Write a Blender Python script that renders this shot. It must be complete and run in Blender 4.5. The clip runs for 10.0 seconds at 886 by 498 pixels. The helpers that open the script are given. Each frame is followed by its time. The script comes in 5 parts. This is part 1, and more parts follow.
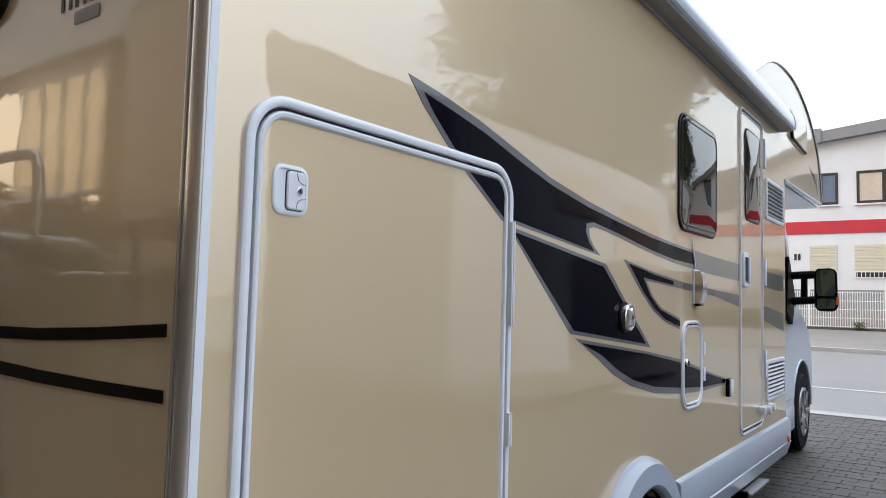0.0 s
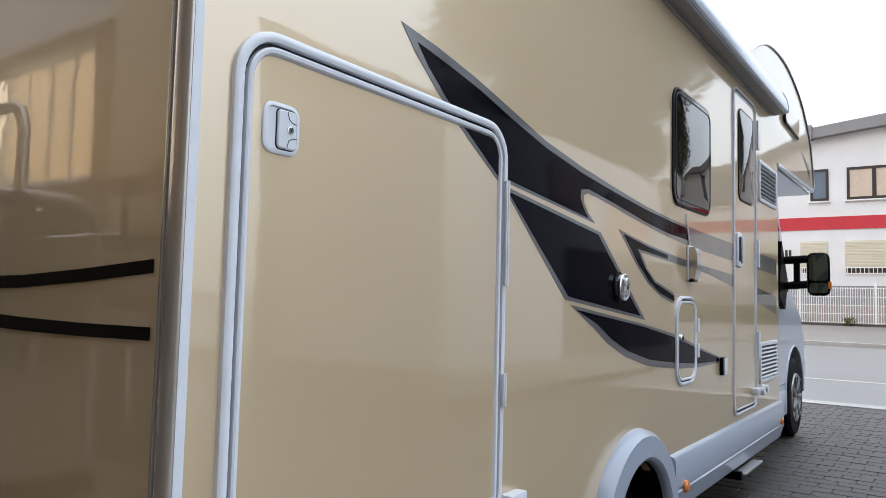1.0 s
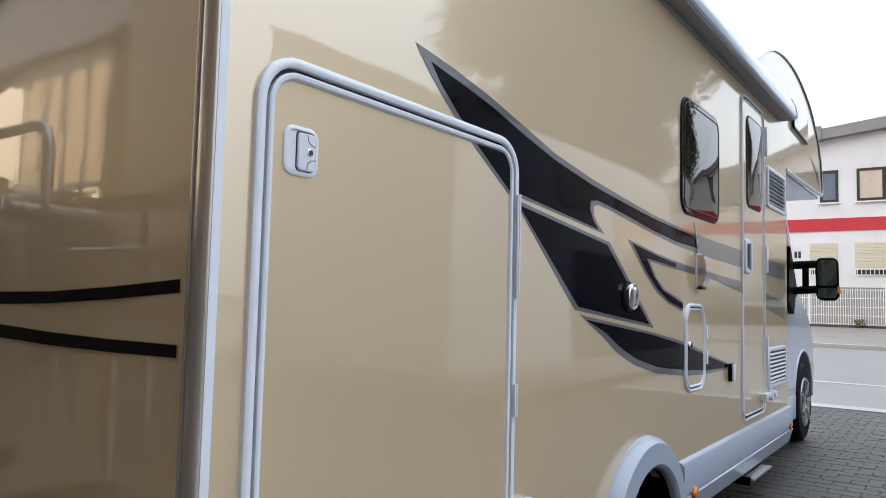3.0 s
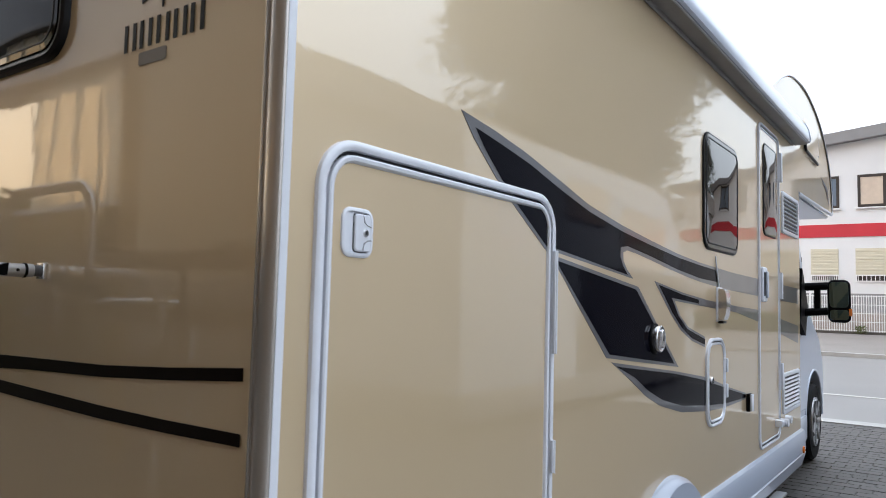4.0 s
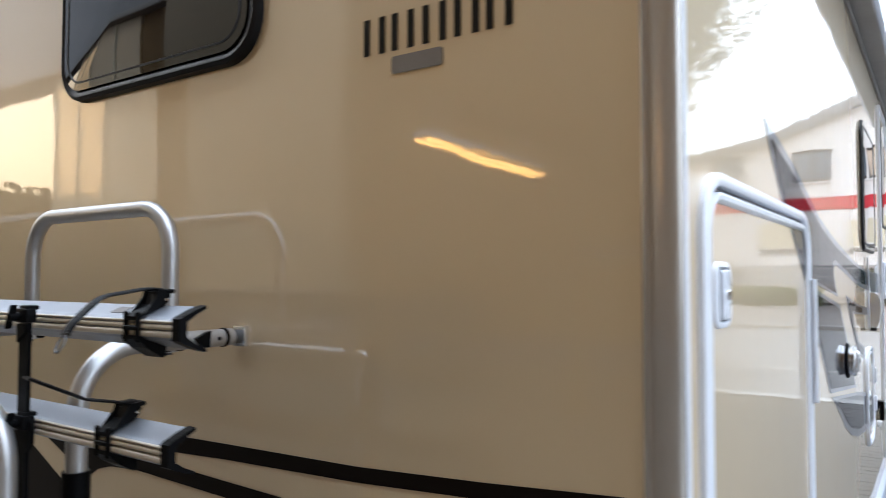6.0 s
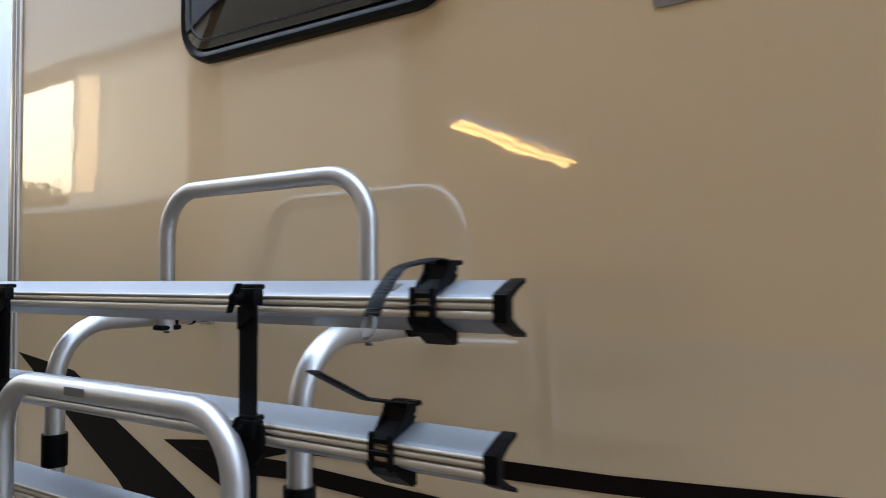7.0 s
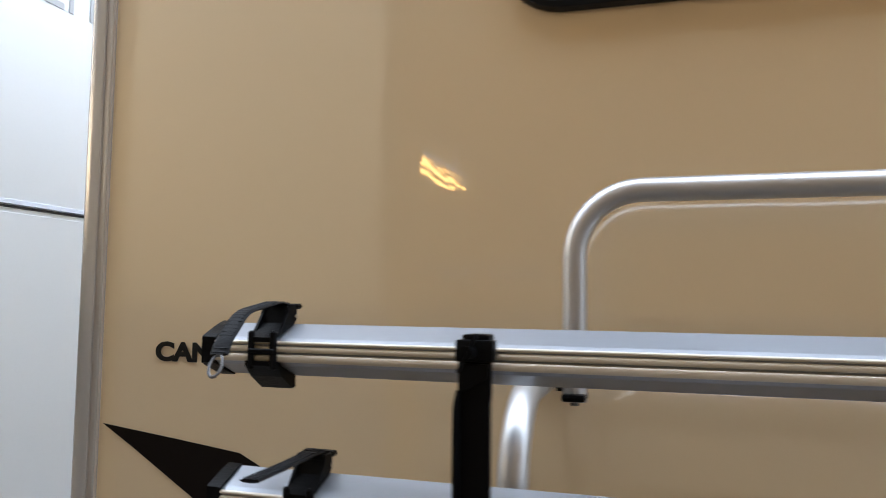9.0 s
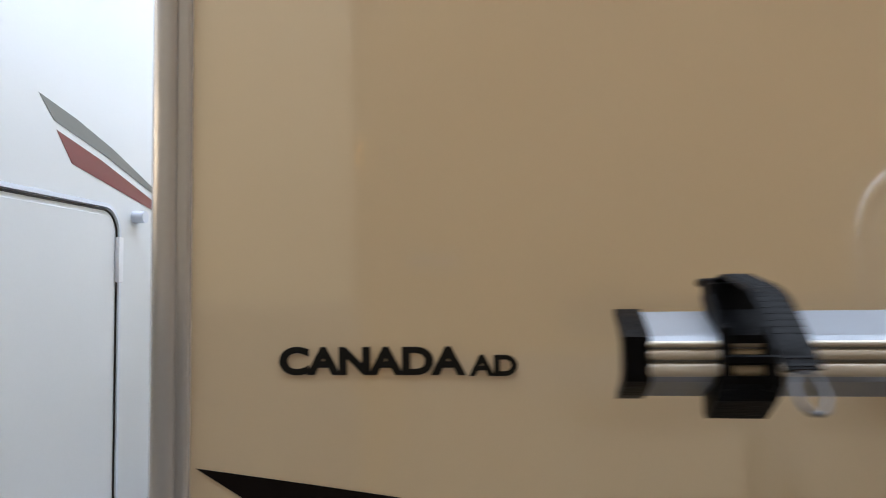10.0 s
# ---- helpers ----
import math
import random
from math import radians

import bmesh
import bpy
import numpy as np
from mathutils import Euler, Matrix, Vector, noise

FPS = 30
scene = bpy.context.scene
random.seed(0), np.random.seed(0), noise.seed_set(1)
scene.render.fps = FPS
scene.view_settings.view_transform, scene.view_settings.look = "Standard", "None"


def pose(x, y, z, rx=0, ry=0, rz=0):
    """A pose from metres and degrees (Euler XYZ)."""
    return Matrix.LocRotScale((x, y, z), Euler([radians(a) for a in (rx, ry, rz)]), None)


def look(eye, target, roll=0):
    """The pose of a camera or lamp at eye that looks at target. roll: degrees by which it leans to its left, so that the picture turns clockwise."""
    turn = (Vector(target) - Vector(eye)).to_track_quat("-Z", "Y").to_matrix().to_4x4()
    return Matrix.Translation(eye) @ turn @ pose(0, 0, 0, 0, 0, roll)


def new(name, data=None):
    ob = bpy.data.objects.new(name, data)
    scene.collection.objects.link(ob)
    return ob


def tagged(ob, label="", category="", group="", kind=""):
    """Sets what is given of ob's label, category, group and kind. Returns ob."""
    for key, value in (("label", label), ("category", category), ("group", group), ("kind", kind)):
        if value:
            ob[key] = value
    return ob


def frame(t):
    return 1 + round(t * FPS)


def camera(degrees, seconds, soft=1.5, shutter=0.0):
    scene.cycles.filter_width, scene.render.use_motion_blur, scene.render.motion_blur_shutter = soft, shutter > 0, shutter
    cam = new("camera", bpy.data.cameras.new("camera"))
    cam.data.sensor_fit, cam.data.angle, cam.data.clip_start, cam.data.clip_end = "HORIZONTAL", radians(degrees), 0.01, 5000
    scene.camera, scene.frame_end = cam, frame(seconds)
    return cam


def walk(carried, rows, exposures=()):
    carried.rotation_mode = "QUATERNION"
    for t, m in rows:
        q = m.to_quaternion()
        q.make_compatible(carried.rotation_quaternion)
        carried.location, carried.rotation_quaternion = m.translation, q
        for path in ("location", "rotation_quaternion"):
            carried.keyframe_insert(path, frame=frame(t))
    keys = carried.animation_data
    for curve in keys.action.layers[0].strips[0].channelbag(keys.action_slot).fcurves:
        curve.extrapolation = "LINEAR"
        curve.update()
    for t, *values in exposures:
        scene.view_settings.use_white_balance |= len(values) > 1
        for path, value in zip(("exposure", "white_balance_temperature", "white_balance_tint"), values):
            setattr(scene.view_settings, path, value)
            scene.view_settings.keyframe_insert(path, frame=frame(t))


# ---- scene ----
cam = camera(63.0, 10.0, soft=0.65, shutter=0.45)
EXPOSURES = [(0.0,1.05,5960,8.5),(4.0,1.09,5930,9),(4.5,1.14,5980,9),(5.2,1.22,5950,9),(6.3,2.0,5620,7),(6.6,2.03,5600,7),(7.0,2.06,5320,7),(7.5,2.14,5440,7.5),(8.0,2.17,5640,8),(9.0,2.28,5820,8),(9.5,2.36,5740,8),(10.0,2.2,5780,8)]
PATH = [
    (0, (1.114, -0.782, 1.264), (-0.057, 0.834, 1.402), 1.5),
    (0.5, (1.095, -0.756, 1.186), (-0.06, 0.872, 1.324), 1.4),
    (1, (1.091, -0.752, 1.148), (-0.062, 0.876, 1.285), 1.4),
    (1.5, (1.102, -0.762, 1.119), (-0.057, 0.862, 1.259), 1.3),
    (2, (1.107, -0.77, 1.117), (-0.056, 0.851, 1.256), 1.4),
    (2.5, (1.11, -0.775, 1.128), (-0.061, 0.841, 1.265), 1.4),
    (4, (1.019, -0.887, 1.341), (-0.148, 0.731, 1.483), 1.5),
    (4.5, (0.897, -0.917, 1.4), (-0.26, 0.708, 1.539), 1.5),
    (5, (0.709, -0.903, 1.443), (-0.44, 0.729, 1.576), 1.6),
    (5.2, (0.626, -0.9, 1.459), (-0.521, 0.733, 1.592), 1.6),
    (6.3, (0.126, -0.981, 1.505), (-1.003, 0.668, 1.576), -0.4),
    (6.5, (0.012, -0.995, 1.486), (-1.112, 0.658, 1.562), -0.4),
    (7, (-0.165, -1.019, 1.469), (-1.271, 0.645, 1.542), -0.4),
    (7.5, (-0.435, -1.03, 1.482), (-1.474, 0.676, 1.585), 0.7),
    (8, (-0.717, -1.102, 1.51), (-1.647, 0.664, 1.636), 1.2),
    (8.5, (-1.034, -1.172, 1.529), (-1.8, 0.671, 1.66), 0.9),
    (9, (-1.302, -1.081, 1.492), (-1.867, 0.832, 1.633), 0.7),
    (9.5, (-1.567, -0.947, 1.484), (-1.991, 1.002, 1.623), 0.2),
    (10, (-1.842, -0.858, 1.479), (-2.069, 1.126, 1.597), -0.7),
]
walk(cam, [(t, look(eye, target, roll)) for t, eye, target, roll in PATH], EXPOSURES)

# ---- world, sun, exposure ----
world = bpy.data.worlds.new("dusk_sky")
scene.world = world
world.use_nodes = True
wn, wl = world.node_tree.nodes, world.node_tree.links
wn.clear()
sky = wn.new("ShaderNodeTexSky")
sky.sky_type = "NISHITA"
sky.sun_disc = False
sky.sun_elevation = radians(3)
sky.sun_rotation = radians(223)
sky.air_density, sky.dust_density, sky.ozone_density = 1.0, 6.0, 1.0
soften = wn.new("ShaderNodeHueSaturation")
soften.inputs["Saturation"].default_value = 0.9
back = wn.new("ShaderNodeBackground")
back.inputs["Strength"].default_value = 0.26
wout = wn.new("ShaderNodeOutputWorld")
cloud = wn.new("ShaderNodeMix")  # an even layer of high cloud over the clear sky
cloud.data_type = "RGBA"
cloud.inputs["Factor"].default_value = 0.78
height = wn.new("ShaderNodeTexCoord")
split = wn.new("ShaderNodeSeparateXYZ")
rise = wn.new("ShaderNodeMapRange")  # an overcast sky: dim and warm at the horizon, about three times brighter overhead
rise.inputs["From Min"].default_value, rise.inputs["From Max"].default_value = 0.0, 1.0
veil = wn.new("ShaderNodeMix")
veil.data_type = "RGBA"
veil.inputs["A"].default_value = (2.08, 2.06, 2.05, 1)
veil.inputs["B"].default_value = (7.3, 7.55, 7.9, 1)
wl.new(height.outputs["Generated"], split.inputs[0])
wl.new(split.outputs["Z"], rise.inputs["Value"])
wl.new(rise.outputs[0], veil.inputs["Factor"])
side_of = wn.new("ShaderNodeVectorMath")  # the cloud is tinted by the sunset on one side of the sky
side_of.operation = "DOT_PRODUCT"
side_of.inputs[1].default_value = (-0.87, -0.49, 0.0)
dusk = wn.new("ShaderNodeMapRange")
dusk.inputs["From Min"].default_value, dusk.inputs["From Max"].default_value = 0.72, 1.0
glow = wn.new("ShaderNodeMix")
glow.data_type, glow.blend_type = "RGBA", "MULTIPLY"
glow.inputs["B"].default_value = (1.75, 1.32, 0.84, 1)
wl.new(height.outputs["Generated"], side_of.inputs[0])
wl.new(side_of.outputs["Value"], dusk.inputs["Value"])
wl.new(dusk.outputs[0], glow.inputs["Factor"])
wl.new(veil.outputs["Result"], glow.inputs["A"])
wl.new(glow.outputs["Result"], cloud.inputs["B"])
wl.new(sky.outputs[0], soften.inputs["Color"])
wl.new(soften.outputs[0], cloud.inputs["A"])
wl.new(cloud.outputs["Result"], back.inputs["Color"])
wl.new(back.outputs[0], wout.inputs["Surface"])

sun_data = bpy.data.lights.new("sun", "SUN")
sun_data.energy, sun_data.angle, sun_data.color = 0.12, radians(12), (1.0, 0.84, 0.68)
sun = new("sun", sun_data)
sun.matrix_world = look((-13.6, -14.6, 1.05), (0, 0, 0))


# ---- materials ----
def material(name, base, rough=0.5, metallic=0.0, coat=0.0, vary=0.08, scale=6.0, bump=0.0, fine=120.0, wave=0.0, emit=0.0, coat_rough=0.03, spec=0.5, random_tone=0.0, coat_ior=1.5, wave_scale=1.6, wave_detail=1.0):
    m = bpy.data.materials.new(name)
    m.use_nodes = True
    n, l = m.node_tree.nodes, m.node_tree.links
    b = n["Principled BSDF"]
    b.inputs["Roughness"].default_value = rough
    b.inputs["Metallic"].default_value = metallic
    b.inputs["Coat Weight"].default_value = coat
    b.inputs["Coat Roughness"].default_value = coat_rough
    b.inputs["Coat IOR"].default_value = coat_ior
    b.inputs["Specular IOR Level"].default_value = spec
    co = n.new("ShaderNodeTexCoord")
    big = n.new("ShaderNodeTexNoise")
    big.inputs["Scale"].default_value, big.inputs["Detail"].default_value = scale, 5.0
    grain = n.new("ShaderNodeTexNoise")
    grain.inputs["Scale"].default_value, grain.inputs["Detail"].default_value = fine, 3.0
    l.new(co.outputs["Object"], big.inputs["Vector"])
    l.new(co.outputs["Object"], grain.inputs["Vector"])
    add = n.new("ShaderNodeMath")
    add.operation = "MULTIPLY_ADD"
    l.new(grain.outputs["Fac"], add.inputs[0])
    add.inputs[1].default_value = 0.4
    l.new(big.outputs["Fac"], add.inputs[2])
    ramp = n.new("ShaderNodeMapRange")
    ramp.inputs["From Min"].default_value, ramp.inputs["From Max"].default_value = 0.35, 1.05
    ramp.inputs["To Min"].default_value, ramp.inputs["To Max"].default_value = 1 - vary, 1 + vary
    l.new(add.outputs[0], ramp.inputs["Value"])
    tone = ramp.outputs[0]
    if random_tone:
        info = n.new("ShaderNodeObjectInfo")
        isl = n.new("ShaderNodeNewGeometry")
        both = n.new("ShaderNodeMath")
        both.operation = "ADD"
        l.new(info.outputs["Random"], both.inputs[0])
        l.new(isl.outputs["Random Per Island"], both.inputs[1])
        r2 = n.new("ShaderNodeMapRange")
        r2.inputs["From Max"].default_value = 2.0
        r2.inputs["To Min"].default_value, r2.inputs["To Max"].default_value = 1 - random_tone, 1 + random_tone
        l.new(both.outputs[0], r2.inputs["Value"])
        mul = n.new("ShaderNodeMath")
        mul.operation = "MULTIPLY"
        l.new(tone, mul.inputs[0])
        l.new(r2.outputs[0], mul.inputs[1])
        tone = mul.outputs[0]
    col = n.new("ShaderNodeMix")
    col.data_type, col.blend_type = "RGBA", "MULTIPLY"
    col.inputs["Factor"].default_value = 1.0
    col.inputs["A"].default_value = (*base, 1)
    l.new(tone, col.inputs["B"])
    l.new(col.outputs["Result"], b.inputs["Base Color"])
    rr = n.new("ShaderNodeMapRange")
    rr.inputs["To Min"].default_value, rr.inputs["To Max"].default_value = max(0.0, rough - 0.06), min(1.0, rough + 0.06)
    l.new(big.outputs["Fac"], rr.inputs["Value"])
    l.new(rr.outputs[0], b.inputs["Roughness"])
    if bump or wave:
        bp = n.new("ShaderNodeBump")
        bp.inputs["Strength"].default_value = 1.0
        if wave:
            slow = n.new("ShaderNodeTexNoise")
            slow.inputs["Scale"].default_value, slow.inputs["Detail"].default_value = wave_scale, wave_detail
            l.new(co.outputs["Object"], slow.inputs["Vector"])
            l.new(slow.outputs["Fac"], bp.inputs["Height"])
            bp.inputs["Distance"].default_value = wave
        else:
            l.new(grain.outputs["Fac"], bp.inputs["Height"])
            bp.inputs["Distance"].default_value = bump
        l.new(bp.outputs[0], b.inputs["Normal"])
        l.new(bp.outputs[0], b.inputs["Coat Normal"])
    if emit:
        b.inputs["Emission Color"].default_value = (*base, 1)
        b.inputs["Emission Strength"].default_value = emit
    return m


CHAMPAGNE = material("champagne_paint", (0.63, 0.496, 0.316), 0.42, 0.32, 1.0, vary=0.02, scale=2.0, fine=400, wave=0.0009, coat_ior=2.1, wave_scale=4.0, wave_detail=4.0)
WHITE = material("white_gelcoat", (0.52, 0.58, 0.70), 0.35, 0.0, 0.6, vary=0.03, scale=3.0)
# the white gelcoat darkened: the weaker light low down is in this colour
SKIRT_SHADED = material("white_skirt_shaded", (0.325, 0.37, 0.46), 0.35, 0.0, 0.5, vary=0.04, scale=3.0)
TRIM = material("white_profile", (0.68, 0.71, 0.78), 0.32, 0.0, 0.3, vary=0.05, scale=9.0)
TRIM_REAR = material("aluminium_profile", (0.48, 0.455, 0.43), 0.24, 0.65, 0.0, vary=0.05, scale=9.0)
SEAL = material("black_rubber_seal", (0.006, 0.0063, 0.008), 0.36, vary=0.2, scale=20, spec=0.22)
PLASTIC = material("black_plastic", (0.0025, 0.0026, 0.0032), 0.42, vary=0.2, scale=30, bump=0.0004, fine=300, spec=0.06)
VINYL = material("black_vinyl", (0.0025, 0.0026, 0.006), 0.06, 0.0, 0.0, vary=0.1, scale=4, spec=0.035, wave=0.0008, wave_scale=4.0, wave_detail=4.0)
VINYL_BROWN = material("dark_brown_vinyl", (0.006, 0.0042, 0.0036), 0.3, 0.0, 0.0, vary=0.1, scale=4, spec=0.09)
VINYL_GREY = material("grey_vinyl", (0.10, 0.10, 0.112), 0.34, 0.3, 0.8, vary=0.05, scale=4)
VINYL_PALE = material("pale_grey_vinyl", (0.15, 0.142, 0.135), 0.34, 0.2, 0.8, vary=0.05, scale=4)
GLASS = material("smoked_acrylic", (0.006, 0.005, 0.005), 0.06, 0.0, 1.0, vary=0.1, scale=3, wave=0.004, coat_ior=1.65, spec=0.0)
ALU = material("brushed_aluminium", (0.46, 0.462, 0.475), 0.40, 0.85, 0.0, vary=0.06, scale=12, fine=260)
ALU_RAIL = material("anodised_aluminium", (0.25, 0.266, 0.30), 0.40, 0.6, 0.0, vary=0.06, scale=10, fine=220)
# aluminium whose cream sky sheen is put into a pale, mostly diffuse colour
RAIL_SHEEN = material("aluminium_sheen", (0.46, 0.415, 0.34), 0.34, 0.25, 0.0, vary=0.05, scale=12, fine=260)
CHROME = material("bright_metal", (0.7, 0.7, 0.72), 0.2, 0.9, 0.0, vary=0.05, scale=14)
STRAP = material("grey_strap", (0.005, 0.0053, 0.0065), 0.5, vary=0.15, scale=40, bump=0.0008, fine=180, spec=0.07)
TYRE = material("tyre_rubber", (0.008, 0.008, 0.009), 0.7, vary=0.2, scale=18, bump=0.001, fine=80, spec=0.15)
AMBER = material("amber_lens", (0.75, 0.20, 0.03), 0.2, 0.0, 0.8, vary=0.1, scale=30)
LETTER = material("dark_lettering", (0.006, 0.0055, 0.005), 0.35, vary=0.1, scale=20, spec=0.2)
LETTER_GREY = material("grey_lettering", (0.17, 0.15, 0.13), 0.4, vary=0.1, scale=20)
RED = material("red_vinyl", (0.115, 0.007, 0.016), 0.35, 0.0, 0.6, vary=0.08, scale=5)
SLATE = material("slate_vinyl", (0.105, 0.12, 0.128), 0.35, 0.0, 0.6, vary=0.08, scale=5)
RENDER_WHITE = material("white_render", (0.70, 0.70, 0.715), 0.85, vary=0.08, scale=0.8, bump=0.004, fine=40)
BAND_RED = material("red_painted_band", (0.50, 0.03, 0.045), 0.7, vary=0.1, scale=1.5)
FRAME_BROWN = material("brown_window_frame", (0.035, 0.026, 0.022), 0.5, vary=0.15, scale=8)
PANE_WARM = material("curtained_pane", (0.62, 0.52, 0.43), 0.15, 0.0, 0.8, vary=0.12, scale=3)
PANE_BLUE = material("clear_pane", (0.16, 0.20, 0.26), 0.1, 0.0, 0.8, vary=0.1, scale=2)
SHUTTER = material("cream_shutter", (0.60, 0.56, 0.44), 0.6, vary=0.06, scale=3)
ROOF_GREY = material("grey_roof_edge", (0.24, 0.235, 0.24), 0.7, vary=0.1, scale=2)
FENCE_WHITE = material("white_fence_wire", (0.78, 0.78, 0.78), 0.5, vary=0.06, scale=9)
ASPHALT = material("asphalt", (0.185, 0.176, 0.168), 0.55, vary=0.16, scale=0.7, bump=0.001, fine=90)
PAVER = material("concrete_paver", (0.036, 0.032, 0.028), 0.50, vary=0.22, scale=1.3, bump=0.0003, fine=70, random_tone=0.3, spec=0.4)
BEDDING = material("sand_bedding", (0.07, 0.065, 0.06), 0.95, vary=0.2, scale=4, bump=0.01, fine=60)
KERB = material("kerb_stone", (0.36, 0.35, 0.335), 0.85, vary=0.15, scale=3, bump=0.004, fine=60)
PLINTH = material("dark_plinth", (0.075, 0.068, 0.06), 0.85, vary=0.15, scale=1.5, bump=0.004, fine=40)
# dark brown tone for unseen ground, chosen to keep bounce off the rear wall
YARD_DIM = material("yard_dim", (0.062, 0.044, 0.023), 0.85, vary=0.2, scale=1.2, bump=0.004, fine=60)
# reflector tone for unseen ground, pale to brighten the garage door
APRON_BOUNCE = material("apron_bounce", (0.28, 0.27, 0.255), 0.88, vary=0.2, scale=1.2, bump=0.004, fine=60)
HALL_WALL = material("beige_hall_wall", (0.25, 0.232, 0.215), 0.7, vary=0.12, scale=1.0)
GATE_PANEL = material("beige_gate_panel", (0.235, 0.178, 0.105), 0.6, vary=0.1, scale=1.0)
RAIL_DARK = material("dark_rail", (0.26, 0.25, 0.245), 0.5, vary=0.15, scale=8)
# reflector tone for the unseen lane, bright enough to lift the neighbour's lower side
LANE_BOUNCE = material("lane_bounce", (0.58, 0.56, 0.53), 0.88, vary=0.15, scale=1.2, bump=0.004, fine=60)
WALK = material("brown_grey_pavement", (0.20, 0.178, 0.16), 0.7, vary=0.18, scale=0.9, bump=0.006, fine=70)
BASE_GREY = material("grey_base_wall", (0.27, 0.27, 0.28), 0.85, vary=0.12, scale=0.9, bump=0.004, fine=40)
BASE_ROSE = material("rose_grey_base_wall", (0.33, 0.285, 0.26), 0.85, vary=0.14, scale=1.5, bump=0.004, fine=40)
STEEL = material("dull_steel_rim", (0.09, 0.09, 0.095), 0.5, 0.6, vary=0.15, scale=10)
LINE = material("road_paint", (0.44, 0.42, 0.39), 0.8, vary=0.15, scale=3)
BROWN_RENDER = material("brown_render", (0.138, 0.078, 0.022), 0.85, vary=0.12, scale=0.5, bump=0.004, fine=40)
TUBE_GLOW = material("fluorescent_tube", (1.0, 0.52, 0.14), 0.4, emit=2.8, vary=0.0)
BARK = material("bark", (0.09, 0.07, 0.05), 0.95, vary=0.25, scale=6, bump=0.02, fine=30)
LEAF = material("foliage", (0.15, 0.152, 0.10), 0.75, vary=0.3, scale=0.8, random_tone=0.35)
WEED = material("weed_leaf", (0.11, 0.13, 0.04), 0.8, vary=0.3, scale=5, random_tone=0.3)


def clear_sheet(name, tint, through_part):
    """A clear plastic sheet that lets tinted light pass and scatters the rest."""
    m = material(name, tint, 0.35, vary=0.06, scale=3.0)
    n, l = m.node_tree.nodes, m.node_tree.links
    clear = n.new("ShaderNodeBsdfTransparent")
    clear.inputs["Color"].default_value = (*tint, 1)
    mix = n.new("ShaderNodeMixShader")
    mix.inputs[0].default_value = through_part
    l.new(n["Principled BSDF"].outputs[0], mix.inputs[1])
    l.new(clear.outputs[0], mix.inputs[2])
    l.new(mix.outputs[0], n["Material Output"].inputs["Surface"])
    return m


CREAM_SHEET = clear_sheet("cream_plastic_sheet", (0.94, 0.83, 0.64), 0.60)


# ---- mesh tools ----
def mesh_object(name, bm, mat, smooth=False):
    bmesh.ops.recalc_face_normals(bm, faces=bm.faces)
    me = bpy.data.meshes.new(name)
    bm.to_mesh(me)
    bm.free()
    me.materials.append(mat)
    if smooth:
        for p in me.polygons:
            p.use_smooth = True
        me.set_sharp_from_angle(angle=radians(35))
    return new(name, me)


def part(name, bm, mat, parent, label="", smooth=True):
    ob = mesh_object(name, bm, mat, smooth)
    ob.parent = parent
    ob.matrix_parent_inverse = parent.matrix_world.inverted()
    if label:
        tagged(ob, label)
    return ob


def thing(name, label, category, at=(0, 0, 0), group="", kind=""):
    e = new(name)
    e.location = at
    e.matrix_world = Matrix.Translation(at)
    e.empty_display_size = 0.1
    return tagged(e, label, category, group, kind)


def box(x0, x1, y0, y1, z0, z1, bevel=0.0, seg=2):
    bm = bmesh.new()
    bmesh.ops.create_cube(bm, size=1.0)
    bmesh.ops.transform(bm, verts=bm.verts, matrix=Matrix.Translation(((x0 + x1) / 2, (y0 + y1) / 2, (z0 + z1) / 2)) @ Matrix.Diagonal((x1 - x0, y1 - y0, z1 - z0, 1)))
    if bevel:
        bmesh.ops.bevel(bm, geom=bm.edges[:], offset=bevel, segments=seg, affect="EDGES", profile=0.6)
    return bm


def join(*bms):
    out = bms[0]
    for b in bms[1:]:
        me = bpy.data.meshes.new("tmp")
        b.to_mesh(me)
        b.free()
        out.from_mesh(me)
        bpy.data.meshes.remove(me)
    return out


def rounded(u0, u1, v0, v1, r, n=7):
    pts = []
    for cu, cv, a0 in ((u1 - r, v1 - r, 0), (u0 + r, v1 - r, 90), (u0 + r, v0 + r, 180), (u1 - r, v0 + r, 270)):
        for k in range(n + 1):
            a = radians(a0 + 90 * k / n)
            pts.append((cu + r * math.cos(a), cv + r * math.sin(a)))
    return pts


def side(u, v, h):
    return (h, u, v)


def rear(u, v, h):
    return (u, -h, v)


NX = -3.25


def neighbour(u, v, h):
    return (NX + h, u, v)


def loft(loops, cap_first=False, cap_last=False, bm=None):
    bm = bm or bmesh.new()
    rows = [[bm.verts.new(p) for p in loop] for loop in loops]
    for a, b in zip(rows, rows[1:]):
        for i in range(len(a)):
            j = (i + 1) % len(a)
            bm.faces.new((a[i], a[j], b[j], b[i]))
    if cap_first:
        bm.faces.new(rows[0])
    if cap_last:
        bm.faces.new(rows[-1])
    return bm


def frame_ring(plane, u0, u1, v0, v1, r, profile):
    """A frame round a rounded rectangle: profile is (inset, height) from outside to inside."""
    return loft([[plane(u, v, h) for u, v in rounded(u0 + i, u1 - i, v0 + i, v1 - i, max(0.004, r - i))] for i, h in profile])


def slab(plane, u0, u1, v0, v1, r, h0, h1, edge=0.002):
    loops = [(0, h0), (0, h1 - edge), (edge, h1)]
    return loft([[plane(u, v, h) for u, v in rounded(u0 + i, u1 - i, v0 + i, v1 - i, max(0.003, r - i))] for i, h in loops], True, True)


